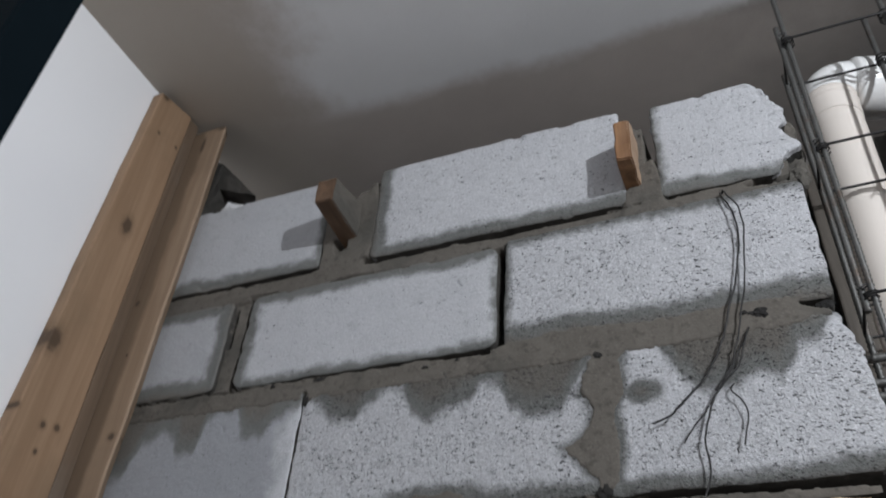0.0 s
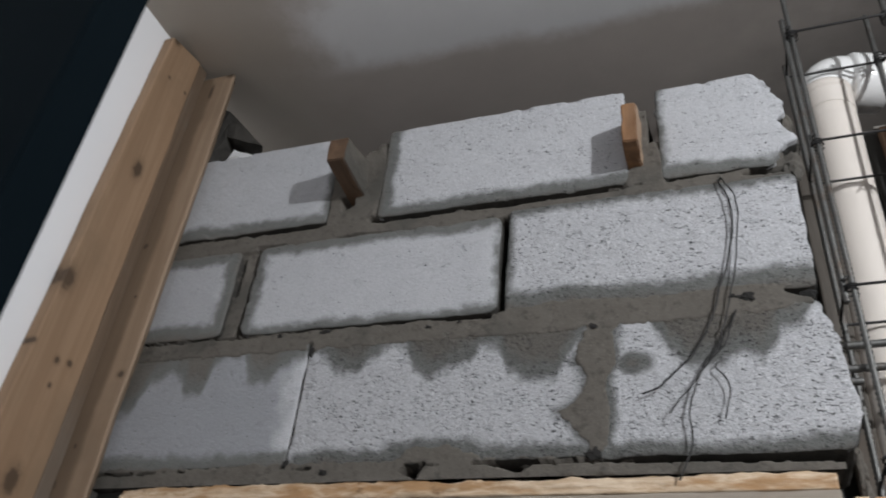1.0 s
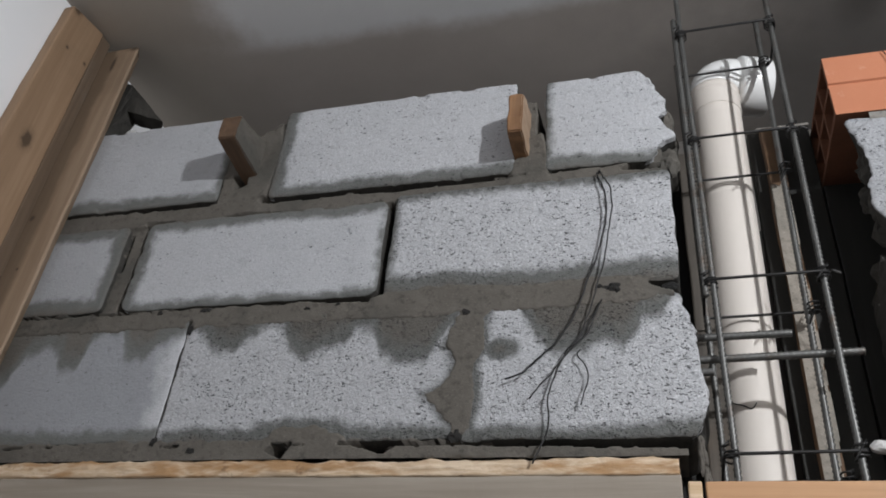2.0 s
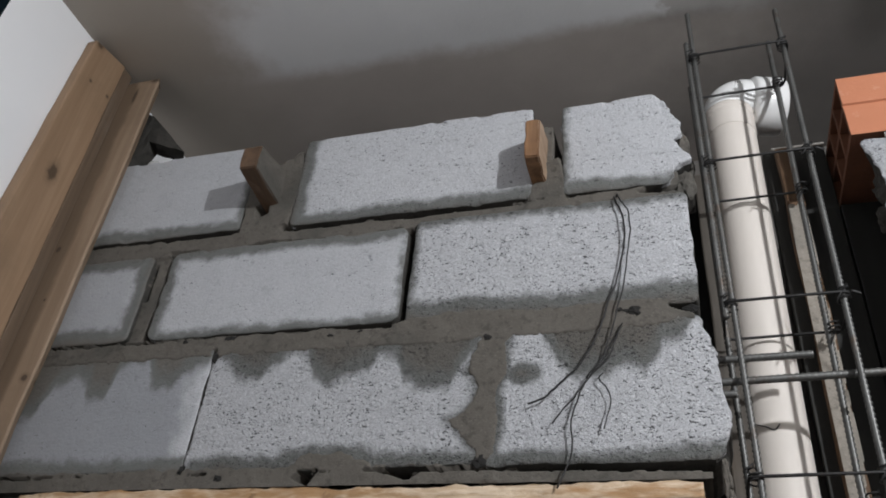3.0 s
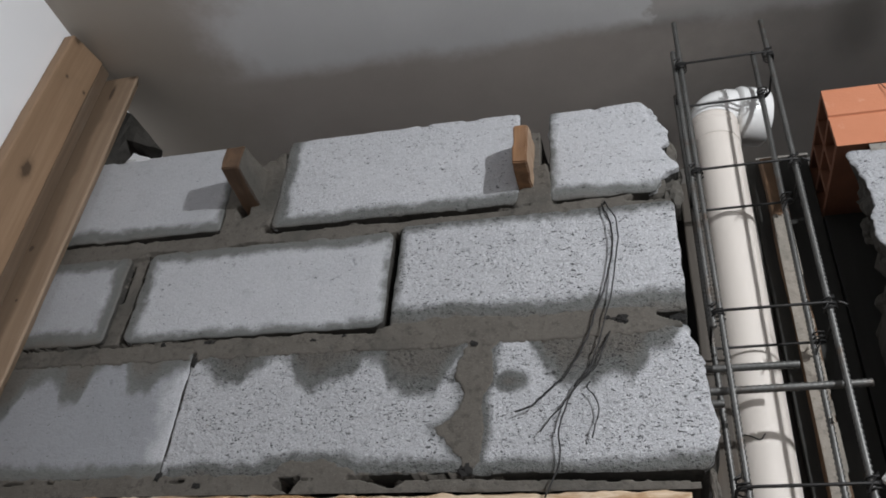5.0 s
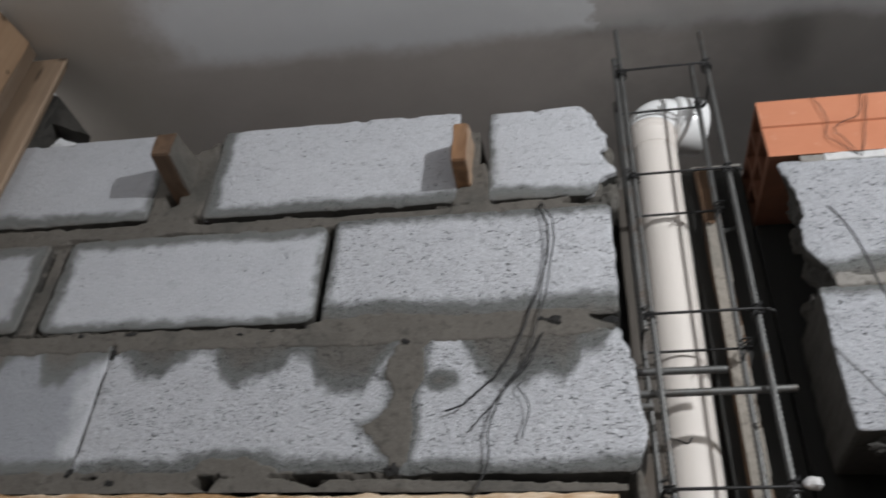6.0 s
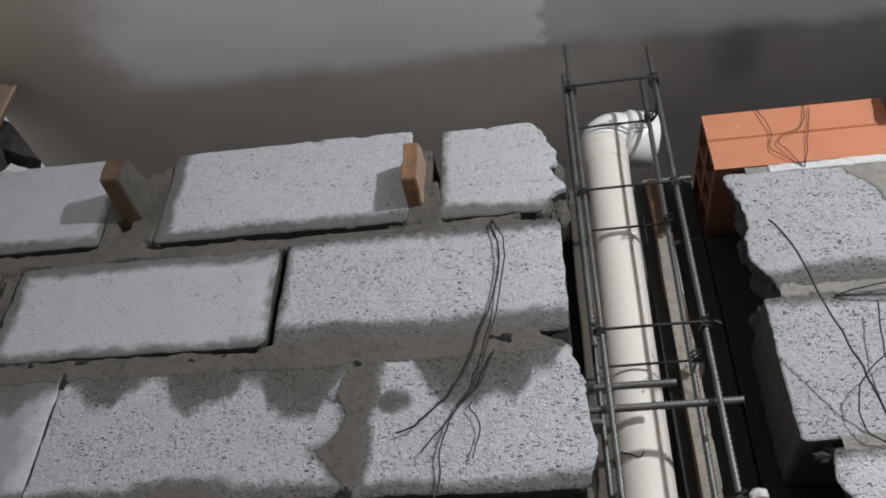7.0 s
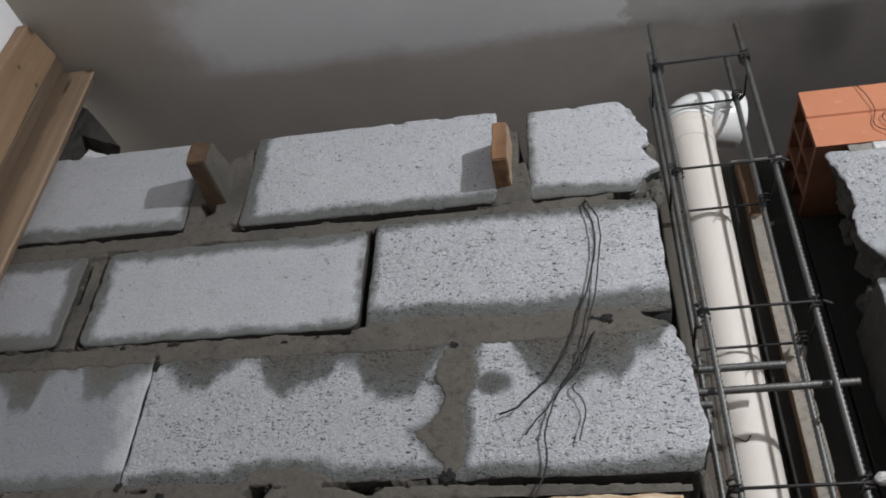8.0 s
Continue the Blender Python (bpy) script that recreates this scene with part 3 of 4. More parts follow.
wall = thing("wall_north", (-0.5, 1.175, 1.953), "unfinished wall of pale grey concrete blocks in wet mortar", kind="structure")
COURSES = [
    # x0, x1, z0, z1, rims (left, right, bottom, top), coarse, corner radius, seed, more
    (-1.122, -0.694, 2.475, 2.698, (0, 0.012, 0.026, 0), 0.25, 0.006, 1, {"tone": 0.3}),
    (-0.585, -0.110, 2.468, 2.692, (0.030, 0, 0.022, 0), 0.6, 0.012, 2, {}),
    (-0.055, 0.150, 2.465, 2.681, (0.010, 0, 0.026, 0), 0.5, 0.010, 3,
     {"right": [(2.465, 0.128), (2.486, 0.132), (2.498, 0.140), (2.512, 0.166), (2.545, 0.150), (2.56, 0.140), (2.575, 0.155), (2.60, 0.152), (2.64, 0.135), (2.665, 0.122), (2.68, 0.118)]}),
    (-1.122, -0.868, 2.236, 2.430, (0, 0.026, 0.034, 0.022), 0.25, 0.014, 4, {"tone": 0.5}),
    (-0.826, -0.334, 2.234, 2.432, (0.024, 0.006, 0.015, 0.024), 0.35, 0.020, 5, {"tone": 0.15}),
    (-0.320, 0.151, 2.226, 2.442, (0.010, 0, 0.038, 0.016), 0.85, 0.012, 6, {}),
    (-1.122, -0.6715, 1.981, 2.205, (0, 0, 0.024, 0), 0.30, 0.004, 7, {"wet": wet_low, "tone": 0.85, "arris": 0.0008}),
    (-0.6685, -0.180, 1.980, 2.205, (0, 0, 0.020, 0), 1.0, 0.006, 8,
     {"wet": wet_low, "arris": 0.0012, "right": [(1.98, -0.176), (2.0, -0.176), (2.045, -0.205), (2.06, -0.195), (2.075, -0.182), (2.10, -0.176), (2.13, -0.186), (2.2, -0.176)]}),
    (-0.170, 0.160, 1.978, 2.208, (0, 0, 0.022, 0), 1.0, 0.006, 9,
     {"wet": wet_low, "right": [(1.975, 0.150), (2.0, 0.162), (2.04, 0.176), (2.08, 0.166), (2.13, 0.162), (2.17, 0.158), (2.195, 0.150), (2.21, 0.14)]}),
]
for x0, x1, z0, z1, fringe, coarse, corner, seed, more in COURSES:
    part("block", block_mesh(x0, x1, z0, z1, fringe, coarse, corner, seed=seed * 17, **more), BLOCK, wall).data.materials.append(MORTAR_AND_SHADE)
FILLS = [
    (0.0013, BLOB),
    (0.0011, [(-1.13, 2.192), (-0.60, 2.190), (-0.33, 2.186), (0.10, 2.190), (0.15, 2.205), (0.148, 2.234), (0.03, 2.240), (-0.10, 2.236), (-0.22, 2.244), (-0.315, 2.236), (-0.36, 2.226), (-0.70, 2.230), (-1.13, 2.236)]),
    (0.0011, [(-0.49, 1.955), (-0.34, 1.955), (-0.345, 1.99), (-0.40, 2.008), (-0.465, 2.004)]),
    (-0.002, rect(-1.12, 0.15, 1.950, 1.974)),
    (0.0008, [(-1.12, 1.948), (-0.50, 1.950), (-0.15, 1.954), (-0.15, 1.978), (-0.34, 1.984), (-0.68, 1.986), (-1.12, 1.986)]),
    (-0.010, [(-0.875, 2.43), (-0.87, 2.23), (-0.835, 2.23), (-0.828, 2.43)]),
    (-0.0035, [(-1.13, 2.426), (-0.34, 2.428), (-0.30, 2.438), (0.16, 2.436), (0.16, 2.464), (-0.10, 2.462), (-0.59, 2.460), (-0.69, 2.466), (-1.13, 2.470)]),
    (-0.001, [(-0.12, 2.44), (-0.05, 2.44), (-0.05, 2.50), (-0.06, 2.56), (-0.085, 2.55), (-0.115, 2.49)]),
    (-0.002, [(-0.69, 2.44), (-0.60, 2.44), (-0.585, 2.50), (-0.575, 2.60), (-0.595, 2.66), (-0.625, 2.655), (-0.64, 2.63), (-0.70, 2.62)]),
]
SLITS = [
    rect(-0.3365, -0.3195, 2.236, 2.428),
    [(-0.60, 2.466), (-0.50, 2.459), (-0.43, 2.463), (-0.43, 2.470), (-0.50, 2.470), (-0.60, 2.473)],
    [(-0.41, 2.461), (-0.33, 2.457), (-0.25, 2.461), (-0.15, 2.464), (-0.15, 2.470), (-0.25, 2.470), (-0.41, 2.471)],
    [(0.075, 2.456), (0.09, 2.452), (0.141, 2.450), (0.141, 2.462), (0.09, 2.463)],
    rect(-0.866, -0.862, 2.33, 2.41),
    [(-0.838, 2.24), (-0.826, 2.24), (-0.824, 2.33), (-0.826, 2.425), (-0.834, 2.425), (-0.831, 2.33)],
    [(-0.42, 2.226), (-0.345, 2.224), (-0.345, 2.233), (-0.42, 2.232)],
    [(-0.86, 2.469), (-0.71, 2.468), (-0.71, 2.475), (-0.86, 2.475)],
    [(-0.12, 1.973), (0.15, 1.966), (0.15, 1.981), (-0.12, 1.979)],
    [(-0.47, 1.966), (-0.445, 1.957), (-0.435, 1.972), (-0.46, 1.976)],
    [(-0.33, 1.975), (-0.285, 1.962), (-0.27, 1.971), (-0.30, 1.978)],
    [(-0.66, 2.50), (-0.668, 2.53), (-0.645, 2.535), (-0.64, 2.51)],
    rect(-0.071, -0.055, 2.56, 2.68),
    rect(-0.672, -0.668, 1.99, 2.2),
    [(0.108, 2.224), (0.13, 2.213), (0.155, 2.204), (0.155, 2.222), (0.13, 2.228)],
]
CRACKS = [(-1.12, -0.69, 2.471), (-0.60, -0.02, 2.461), (-1.12, -0.33, 2.230), (-1.12, 0.15, 1.976), (-0.84, -0.3, 2.434)]
RIM = [(-1.2, 1.94), (0.142, 1.94), (0.142, 2.45), (0.142, 2.49), (0.138, 2.52), (-0.05, 2.53), (-0.06, 2.645), (-0.12, 2.65), (-0.14, 2.60), (-0.57, 2.60), (-0.58, 2.65), (-0.66, 2.645),
       (-0.70, 2.60), (-1.2, 2.60)]
part("mortar", mortar_mesh(-1.122, 0.150, 1.953, 2.66, FILLS, SLITS, seed=3, rim=RIM, cracks=CRACKS), MORTAR, wall, "brown-grey wet mortar")
part("mortar_clod", lump("mortar_clod", (-0.602, 1.118, 2.640), (0.022, 0.016, 0.034), 12), MORTAR, wall)
part("mortar_clod", lump("mortar_clod", (-0.628, 1.116, 2.580), (0.016, 0.014, 0.05), 14), MORTAR, wall)
part("mortar_clod", lump("mortar_clod", (0.049, 1.101, 2.217), (0.008, 0.004, 0.006), 33, 3, 0.9), HOLE_CRUMB, wall)
# flattened near-black lumps stand in for open holes and cracks in the joints
for n, (x, z, a, b) in enumerate(((-0.735, 2.224, 0.006, 0.004), (-0.645, 2.223, 0.009, 0.004), (-0.451, 2.214, 0.005, 0.004), (-0.396, 2.219, 0.004, 0.003), (-0.172, 2.187, 0.008, 0.005), (0.057, 2.217, 0.007, 0.008),
                                  (0.032, 2.221, 0.006, 0.004), (0.137, 2.214, 0.010, 0.005), (-0.178, 1.985, 0.009, 0.009), (-0.664, 2.186, 0.005, 0.010), (-0.67, 1.985, 0.005, 0.008), (-0.60, 1.968, 0.006, 0.004))):
    part("mortar_speck", lump("mortar_speck", (x, 1.0992, z), (a, 0.0022, b), 41 + n * 3, 2, 1.1), HOLE_CRUMB, wall, "dark lump standing in for a hole in the mortar")
for n, (a, b) in enumerate((((0.152, 1.130, 2.570), (0.014, 0.016, 0.03)), ((0.150, 1.122, 2.47), (0.018, 0.016, 0.026)), ((0.158, 1.108, 1.955), (0.006, 0.008, 0.024)), ((0.163, 1.112, 1.915), (0.005, 0.007, 0.03)), ((0.158, 1.145, 2.53), (0.011, 0.016, 0.04)))):
    part("mortar_drip", lump("mortar_drip", a, b, 61 + n, 3, 0.5), MORTAR, wall)
part("mortar_core", box("mortar_core", (-1.12, 1.20, 1.953), (0.13, 1.248, 2.60), 0), GREY_MORTAR, wall)

# ---- the pier beyond the column gap ----
pier = thing("wall_north_2", (0.7, 1.175, FLOOR), "broken end of a grey concrete block wall", kind="structure")
PIER = [
    (0.43, 0.955, 2.268, 2.506, (0, 0, 0.034, 0), 1.0, 0.008, 21,
     {"left": [(2.26, 0.455), (2.29, 0.457), (2.312, 0.443), (2.33, 0.432), (2.37, 0.434), (2.39, 0.446), (2.44, 0.444), (2.455, 0.436), (2.475, 0.436), (2.495, 0.424), (2.51, 0.424)], "depth": 0.13, "side_shade": 2.0, "tone": 0.35, "shade_left": True}),
    (0.437, 0.955, 2.030, 2.256, (0, 0, 0, 0.012), 1.0, 0.006, 22, {"depth": 0.15, "side_shade": 2.0, "shade_left": True, "tone": 0.35}),
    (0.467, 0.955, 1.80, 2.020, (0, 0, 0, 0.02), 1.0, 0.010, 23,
     {"left": [(1.80, 0.50), (1.86, 0.482), (1.92, 0.49), (1.97, 0.470), (2.02, 0.468)], "side_shade": 2.0, "shade_left": True}),
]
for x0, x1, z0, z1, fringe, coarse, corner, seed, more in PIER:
    part("block", block_mesh(x0, x1, z0, z1, fringe, coarse, corner, seed=seed * 17, **more), BLOCK, pier).data.materials.append(MORTAR_AND_SHADE)
part("mortar", mortar_mesh(0.445, 0.955, 1.80, 2.516, [
    (0.003, [(0.60, 2.52), (0.625, 2.478), (0.650, 2.447), (0.657, 2.399), (0.664, 2.35), (0.672, 2.30), (0.66, 2.280), (0.56, 2.274), (0.47, 2.276), (0.455, 2.262), (0.46, 2.256), (0.96, 2.238), (0.96, 2.52)]),
    (0.001, rect(0.44, 0.96, 2.014, 2.036)), (0.0, rect(0.43, 0.96, 2.5, 2.52))], seed=40,
    rim=[(0.495, 1.7), (0.485, 2.03), (0.46, 2.05), (0.462, 2.53), (0.97, 2.53), (0.97, 1.7)]), TAN_MORTAR, pier, "smeared grey mortar")
part("pier_base", box("pier_base", (0.50, 1.105, FLOOR), (0.955, 1.25, 1.80), 0.004), DULL_PLASTER, pier)
# dark clods roughen the broken side and carry its painted shade
for k, (a, b, c) in enumerate([((0.447, 1.17, 2.262), (0.014, 0.03, 0.014), 3), ((0.478, 1.135, 2.022), (0.018, 0.02, 0.010), 5),
                               ((0.458, 1.150, 2.440), (0.020, 0.030, 0.040), 9), ((0.470, 1.160, 2.360), (0.022, 0.034, 0.045), 11), ((0.474, 1.150, 2.300), (0.022, 0.03, 0.03), 13), ((0.452, 1.175, 2.400), (0.012, 0.02, 0.022), 19)]):
    part("mortar_clod", lump("mortar_clod", a, b, c, 3, 0.75), MORTAR_AND_SHADE, pier)


def clay_brick(x0, x1, y0, y1, z0, z1):
    """A hollow clay brick: grooved faces, open cells through its length."""
    ob = thing("hollow_brick", ((x0 + x1) / 2, (y0 + y1) / 2, z0), "orange hollow clay brick with a grooved face, laid on mortar", "brick")
    bm = bmesh.new()
    h, d = z1 - z0, y1 - y0
    prof = []
    # outline of the section: faces with a shallow groove half way up
    for y, s in ((y0, 1), (y1, -1)):
        steps = [0, 0.46, 0.475, 0.525, 0.54, 1] if s == 1 else [1, 0.54, 0.525, 0.475, 0.46, 0]
        for f in steps:
            dip = 0.0035 if 0.465 < f < 0.535 else 0
            prof.append((y + s * dip, z0 + h * f))
    ring0 = [bm.verts.new((x0, y, z)) for y, z in prof]
    ring1 = [bm.verts.new((x1, y, z)) for y, z in prof]
    n = len(prof)
    for k in range(n):
        side = bm.faces.new((ring0[k], ring0[(k + 1) % n], ring1[(k + 1) % n], ring1[k]))
        side.material_index = 1 if k == n - 1 else 0  # the underside on the mortar, painted darker for shade
    # cell mouths at both ends
    for ring, x, way in ((ring0, x0, 1), (ring1, x1, -1)):
        cells = []
        for i in range(2):
            for j in range(3):
                a, b = y0 + 0.009 + (d - 0.009) * j / 3, y0 + (d - 0.009) * (j + 1) / 3
                c, e = z0 + 0.009 + (h - 0.009) * i / 2, z0 + (h - 0.009) * (i + 1) / 2
                mouth = [bm.verts.new((x, *p)) for p in ((a, c), (b, c), (b, e), (a, e))]
                deep = [bm.verts.new((x + way * 0.12, *p)) for p in ((a, c), (b, c), (b, e), (a, e))]
                for k in range(4):
                    bm.faces.new((mouth[k], mouth[(k + 1) % 4], deep[(k + 1) % 4], deep[k]))
                bm.faces.new(deep)
                cells.append(mouth)
        edges = [bm.edges.get((ring[k], ring[(k + 1) % n])) for k in range(n)]
        edges += [bm.edges.get((m[k], m[(k + 1) % 4])) for m in cells for k in range(4)]
        made = bmesh.ops.triangle_fill(bm, edges=edges, use_beauty=True, use_dissolve=False)["geom"]
        # end faces and cells get their shade as a darker clay colour
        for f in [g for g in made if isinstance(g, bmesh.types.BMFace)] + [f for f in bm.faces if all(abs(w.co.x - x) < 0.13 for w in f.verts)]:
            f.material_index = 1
    part("brick_body", mesh_bm("brick_body", bm), CLAY, ob).data.materials.append(SHADED_CLAY)
    return ob


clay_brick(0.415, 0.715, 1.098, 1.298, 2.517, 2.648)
bed = part("mortar_bed", box("mortar_bed", (0.50, 1.096, 2.500), (0.80, 1.25, 2.5165), 0.003, 0.005, 60, 4), PALE_MORTAR)
tagged(bed, "strip of whitish mortar under the clay brick", "mortar")
part("block", block_mesh(0.706, 0.955, 2.585, 2.70, (0, 0, 0, 0), 0.9, 0.010, seed=515, face=1.045,
     left=[(2.57, 0.706), (2.62, 0.716), (2.66, 0.722), (2.70, 0.73)], shaded_sides=False), BLOCK, pier)
part("mortar_clod", lump("mortar_clod", (0.83, 1.17, 2.545), (0.11, 0.06, 0.035), 31), GREY_MORTAR, pier)

# ---- timber along the corner ----
post = thing("corner_post", (-1.06, 1.03, FLOOR), "old pine boards nailed upright into the corner beside the white wall", "timber post")
side = part("board", box("board", (-1.124, 0.938, FLOOR), (-1.096, 1.040, 2.962), 0.004, 0.002, 60, 1), POST_WOOD, post)
for v in side.data.vertices:
    if v.co.y < 0.97:
        v.co.y -= 0.028 * (2.95 - v.co.z)  # the board leans a little
    v.co.z += 0.012 * (v.co.y - 0.98) / 0.06 * (v.co.z > 2.9)
facing = part("board", box("board", (-1.124, 1.072, FLOOR), (-1.014, 1.0985, 2.952), 0.004, 0.0025, 60, 4), POST_PALE, post, "board with a dark strip, flat on the blocks")
for v in facing.data.vertices:
    if v.co.x > -1.04:
        v.co.x -= 0.018 * max(0.0, 2.6 - v.co.z) + (0.012 if v.co.y > 1.09 else 0.0)
part("packing_strip", box("packing_strip", (-1.1235, 1.0415, FLOOR), (-1.098, 1.0712, 2.971), 0.002, 0.001, 30, 3), POST_DARK, post, "dark strip between the boards")

# ---- plank under the lowest course ----
plank = thing("support_plank", (-0.45, 1.17, 1.925), "grey plank with a splintered fresh edge carrying the blocks", "plank")


def splintered_edge(x0, x1, z0, z1):
    nx, nz = int((x1 - x0) / 0.004), 8
    x, v = np.meshgrid(np.linspace(x0, x1, nx + 1), np.linspace(0, 1, nz + 1))
    zt = z1 + 0.006 * fnoise(x, x * 0, 0.17, 71) + 0.0035 * fnoise(x, x * 0, 0.03, 72) + 0.001 * fnoise(x, x * 0, 0.008, 75)
    z = z0 + (zt - z0) * v
    y = FACE - 0.004 + 0.004 * fnoise(x * 0.2, z, 0.006, 73) + 0.003 * fnoise(x, z, 0.05, 74) + 0.006 * v ** 4
    idx = np.arange(y.size).reshape(nz + 1, nx + 1)
    quads = np.stack([idx[:-1, :-1], idx[:-1, 1:], idx[1:, 1:], idx[1:, :-1]], -1).reshape(-1, 4)
    front = np.stack([x, y, z], -1).reshape(-1, 3)
    back = front.copy()
    back[:, 1] = FACE + 0.02
    n = len(front)
    faces = quads.tolist() + (quads[:, ::-1] + n).tolist()
    ring = np.concatenate([idx[0, :], idx[1:, -1], idx[-1, -2::-1], idx[-2:0:-1, 0]])
    faces += [(int(ring[k]), int(ring[k] + n), int(ring[(k + 1) % len(ring)] + n), int(ring[(k + 1) % len(ring)])) for k in range(len(ring))]
    return mesh_of("torn_edge", np.concatenate([front, back]), faces)


part("torn_edge", splintered_edge(-0.974, 0.128, 1.926, 1.951), TORN, plank, "pale splintered front edge")
part("plank_body", box("plank_body", (-0.974, 1.1205, 1.926), (0.127, 1.25, 1.952), 0.001), GREY_WOOD, plank)
part("face_board", box("face_board", (-0.974, 1.098, 1.79), (0.130, 1.122, 1.9255), 0.002, 0.0015, 40, 21), GREY_WOOD, plank, "grey cement-stained face board")

# ---- shuttering round the column gap ----
front_form = thing("timber_barrier", (0.45, 1.05, FLOOR), "orange pine boards fixed across the foot of the gap", "timber boards")
part("board", box("board", (0.156, 1.035, 1.70), (0.85, 1.060, 1.895), 0.002, 0.0015, 30, 8), ORANGE_WOOD, front_form)
part("cleat", box("cleat", (0.136, 1.040, 1.72), (0.152, 1.075, 1.897), 0.002, 0.001, 8, 9), FRESH, front_form, "short pale cleat")
for lo, hi in (((0.17, 1.062, FLOOR), (0.21, 1.095, 1.85)), ((0.70, 1.062, FLOOR), (0.74, 1.095, 1.85))):
    part("strut", box("strut", lo, hi, 0.002, 0.001, 12, 3), ORANGE_WOOD, front_form)
back_form = thing("upright_timbers", (0.27, 1.31, FLOOR), "upright timber battens standing behind the drain pipe", "timber")
batten = part("pale_batten", box("pale_batten", (0.322, 1.250, FLOOR), (0.352, 1.2725, 2.645), 0.003, 0.003, 90, 13), BROWN_WOOD, back_form, "brown batten")


def splash(x0, x1, y, z0, z1):
    """Mortar spattered over a batten, thin and ragged at its edges."""
    nx, nz = 14, int((z1 - z0) / 0.004)
    x, z = np.meshgrid(np.linspace(x0, x1, nx + 1), np.linspace(z0, z1, nz + 1))
    yy = y - 0.0025 - 0.002 * fnoise(x, z, 0.02, 61)
    keep = (z < z1 - 0.02 + 0.03 * fnoise(x, z, 0.03, 62)) & (fnoise(x, z, 0.05, 63) > -0.5) & (x < x1 - 0.002 - 0.008 * fnoise(z, z * 0, 0.06, 64))
    idx = np.arange(x.size).reshape(nz + 1, nx + 1)
    quads = np.stack([idx[:-1, :-1], idx[:-1, 1:], idx[1:, 1:], idx[1:, :-1]], -1).reshape(-1, 4)
    quads = quads[keep.ravel()[quads].all(1)]
    back = quads[:, ::-1] + x.size
    pts = np.concatenate([np.stack([x, yy, z], -1).reshape(-1, 3), np.stack([x, np.full_like(x, y), z], -1).reshape(-1, 3)])
    return mesh_of("mortar_splash", pts, quads.tolist() + back.tolist())


part("mortar_splash", splash(0.3225, 0.352, 1.2485, 1.75, 2.52), SPLASH, batten, "splashed grey-tan mortar")
# pale strip paints the lit rim along the dark board's top
part("panel_edge", box("panel_edge", (0.318, 1.268, 2.6555), (0.412, 1.298, 2.661), 0.001, 0.001, 12, 5), TAN_MORTAR, back_form, "pale dusty top edge, painted as if lit")
# near-black wood paints the gap's shade; side and back boards are added fillers
part("dark_panel_board", box("dark_panel_board", (0.302, 1.274, FLOOR), (0.411, 1.297, 2.655), 0.002, 0.001, 30, 12), BACK_SHADE_WOOD, back_form, "board coloured near black for the shade in the gap")
part("dark_side_board", box("dark_side_board", (0.414, 1.274, FLOOR), (0.57, 1.297, 2.513), 0.002, 0.001, 30, 15), BACK_SHADE_WOOD, back_form, "board coloured near black for the shade in the gap")
part("back_board", box("back_board", (0.130, 1.276, FLOOR), (0.2065, 1.298, 2.60), 0.002, 0.001, 30, 17), BACK_SHADE_WOOD, back_form, "board coloured near black for the shade in the gap")
part("side_batten", box("side_batten", (0.170, 1.246, FLOOR), (0.206, 1.273, 2.60), 0.003, 0.002, 60, 14), STRIP_WOOD, back_form, "grey-brown batten")
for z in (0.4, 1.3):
    part("crosspiece", box("crosspiece", (0.12, 1.3335, z), (0.40, 1.358, z + 0.10), 0.002, 0.001, 8, 12), BACK_SHADE_WOOD, back_form)

# ---- drain pipe ----
pipe = thing("drain_pipe", (0.253, 1.272, FLOOR), "cream plastic drain pipe with a white elbow at its top", "pipe")
PX, PY, PR = 0.253, 1.272, 0.045


def lathe(name, rings, centre_way, sides=40):
    """Rings of (centre, radius, direction) joined into a round skin."""
    verts, faces = [], []
    for c, r, way in rings:
        way = Vector(way).normalized()
        side = Vector((0, 0, 1)).cross(way)
        side = side.normalized() if side.length > 1e-3 else Vector(centre_way).normalized()
        if side.dot(Vector(centre_way)) < 0:
            side = -side
        up = way.cross(side)
        for k in range(sides):
            a = 2 * math.pi * k / sides
            verts.append(Vector(c) + (side * math.cos(a) + up * math.sin(a)) * r)
    for i in range(len(rings) - 1):
        for k in range(sides):
            l = (k + 1) % sides
            faces.append((i * sides + k, i * sides + l, (i + 1) * sides + l, (i + 1) * sides + k))
    faces += [tuple(range(sides))[::-1], tuple((len(rings) - 1) * sides + k for k in range(sides))]
    return mesh_of(name, verts, faces)


OUT = Vector((0.96, 0.28, 0.0))
ACROSS = Vector((0.28, -0.96, 0.0))
part("pipe_run", lathe("pipe_run", [((PX - 0.013 * max(0.0, 2.68 - z), PY, z), PR, (0, 0, 1)) for z in (FLOOR, 1.0, 2.0, 2.68, 2.74)], ACROSS), PVC, pipe)
up = (0, 0, 1)
socket = [(2.704, 0.0456), (2.706, 0.0470), (2.738, 0.0470), (2.740, 0.0482), (2.744, 0.0482), (2.746, 0.0472), (2.753, 0.0472), (2.755, 0.0484), (2.759, 0.0484), (2.761, 0.0472), (2.764, 0.0472)]
part("socket", lathe("socket", [((PX, PY, z), r, up) for z, r in socket], ACROSS), PVC, pipe, "cream ringed socket")
elbow = [((PX, PY, 2.7645), 0.0468, up)]
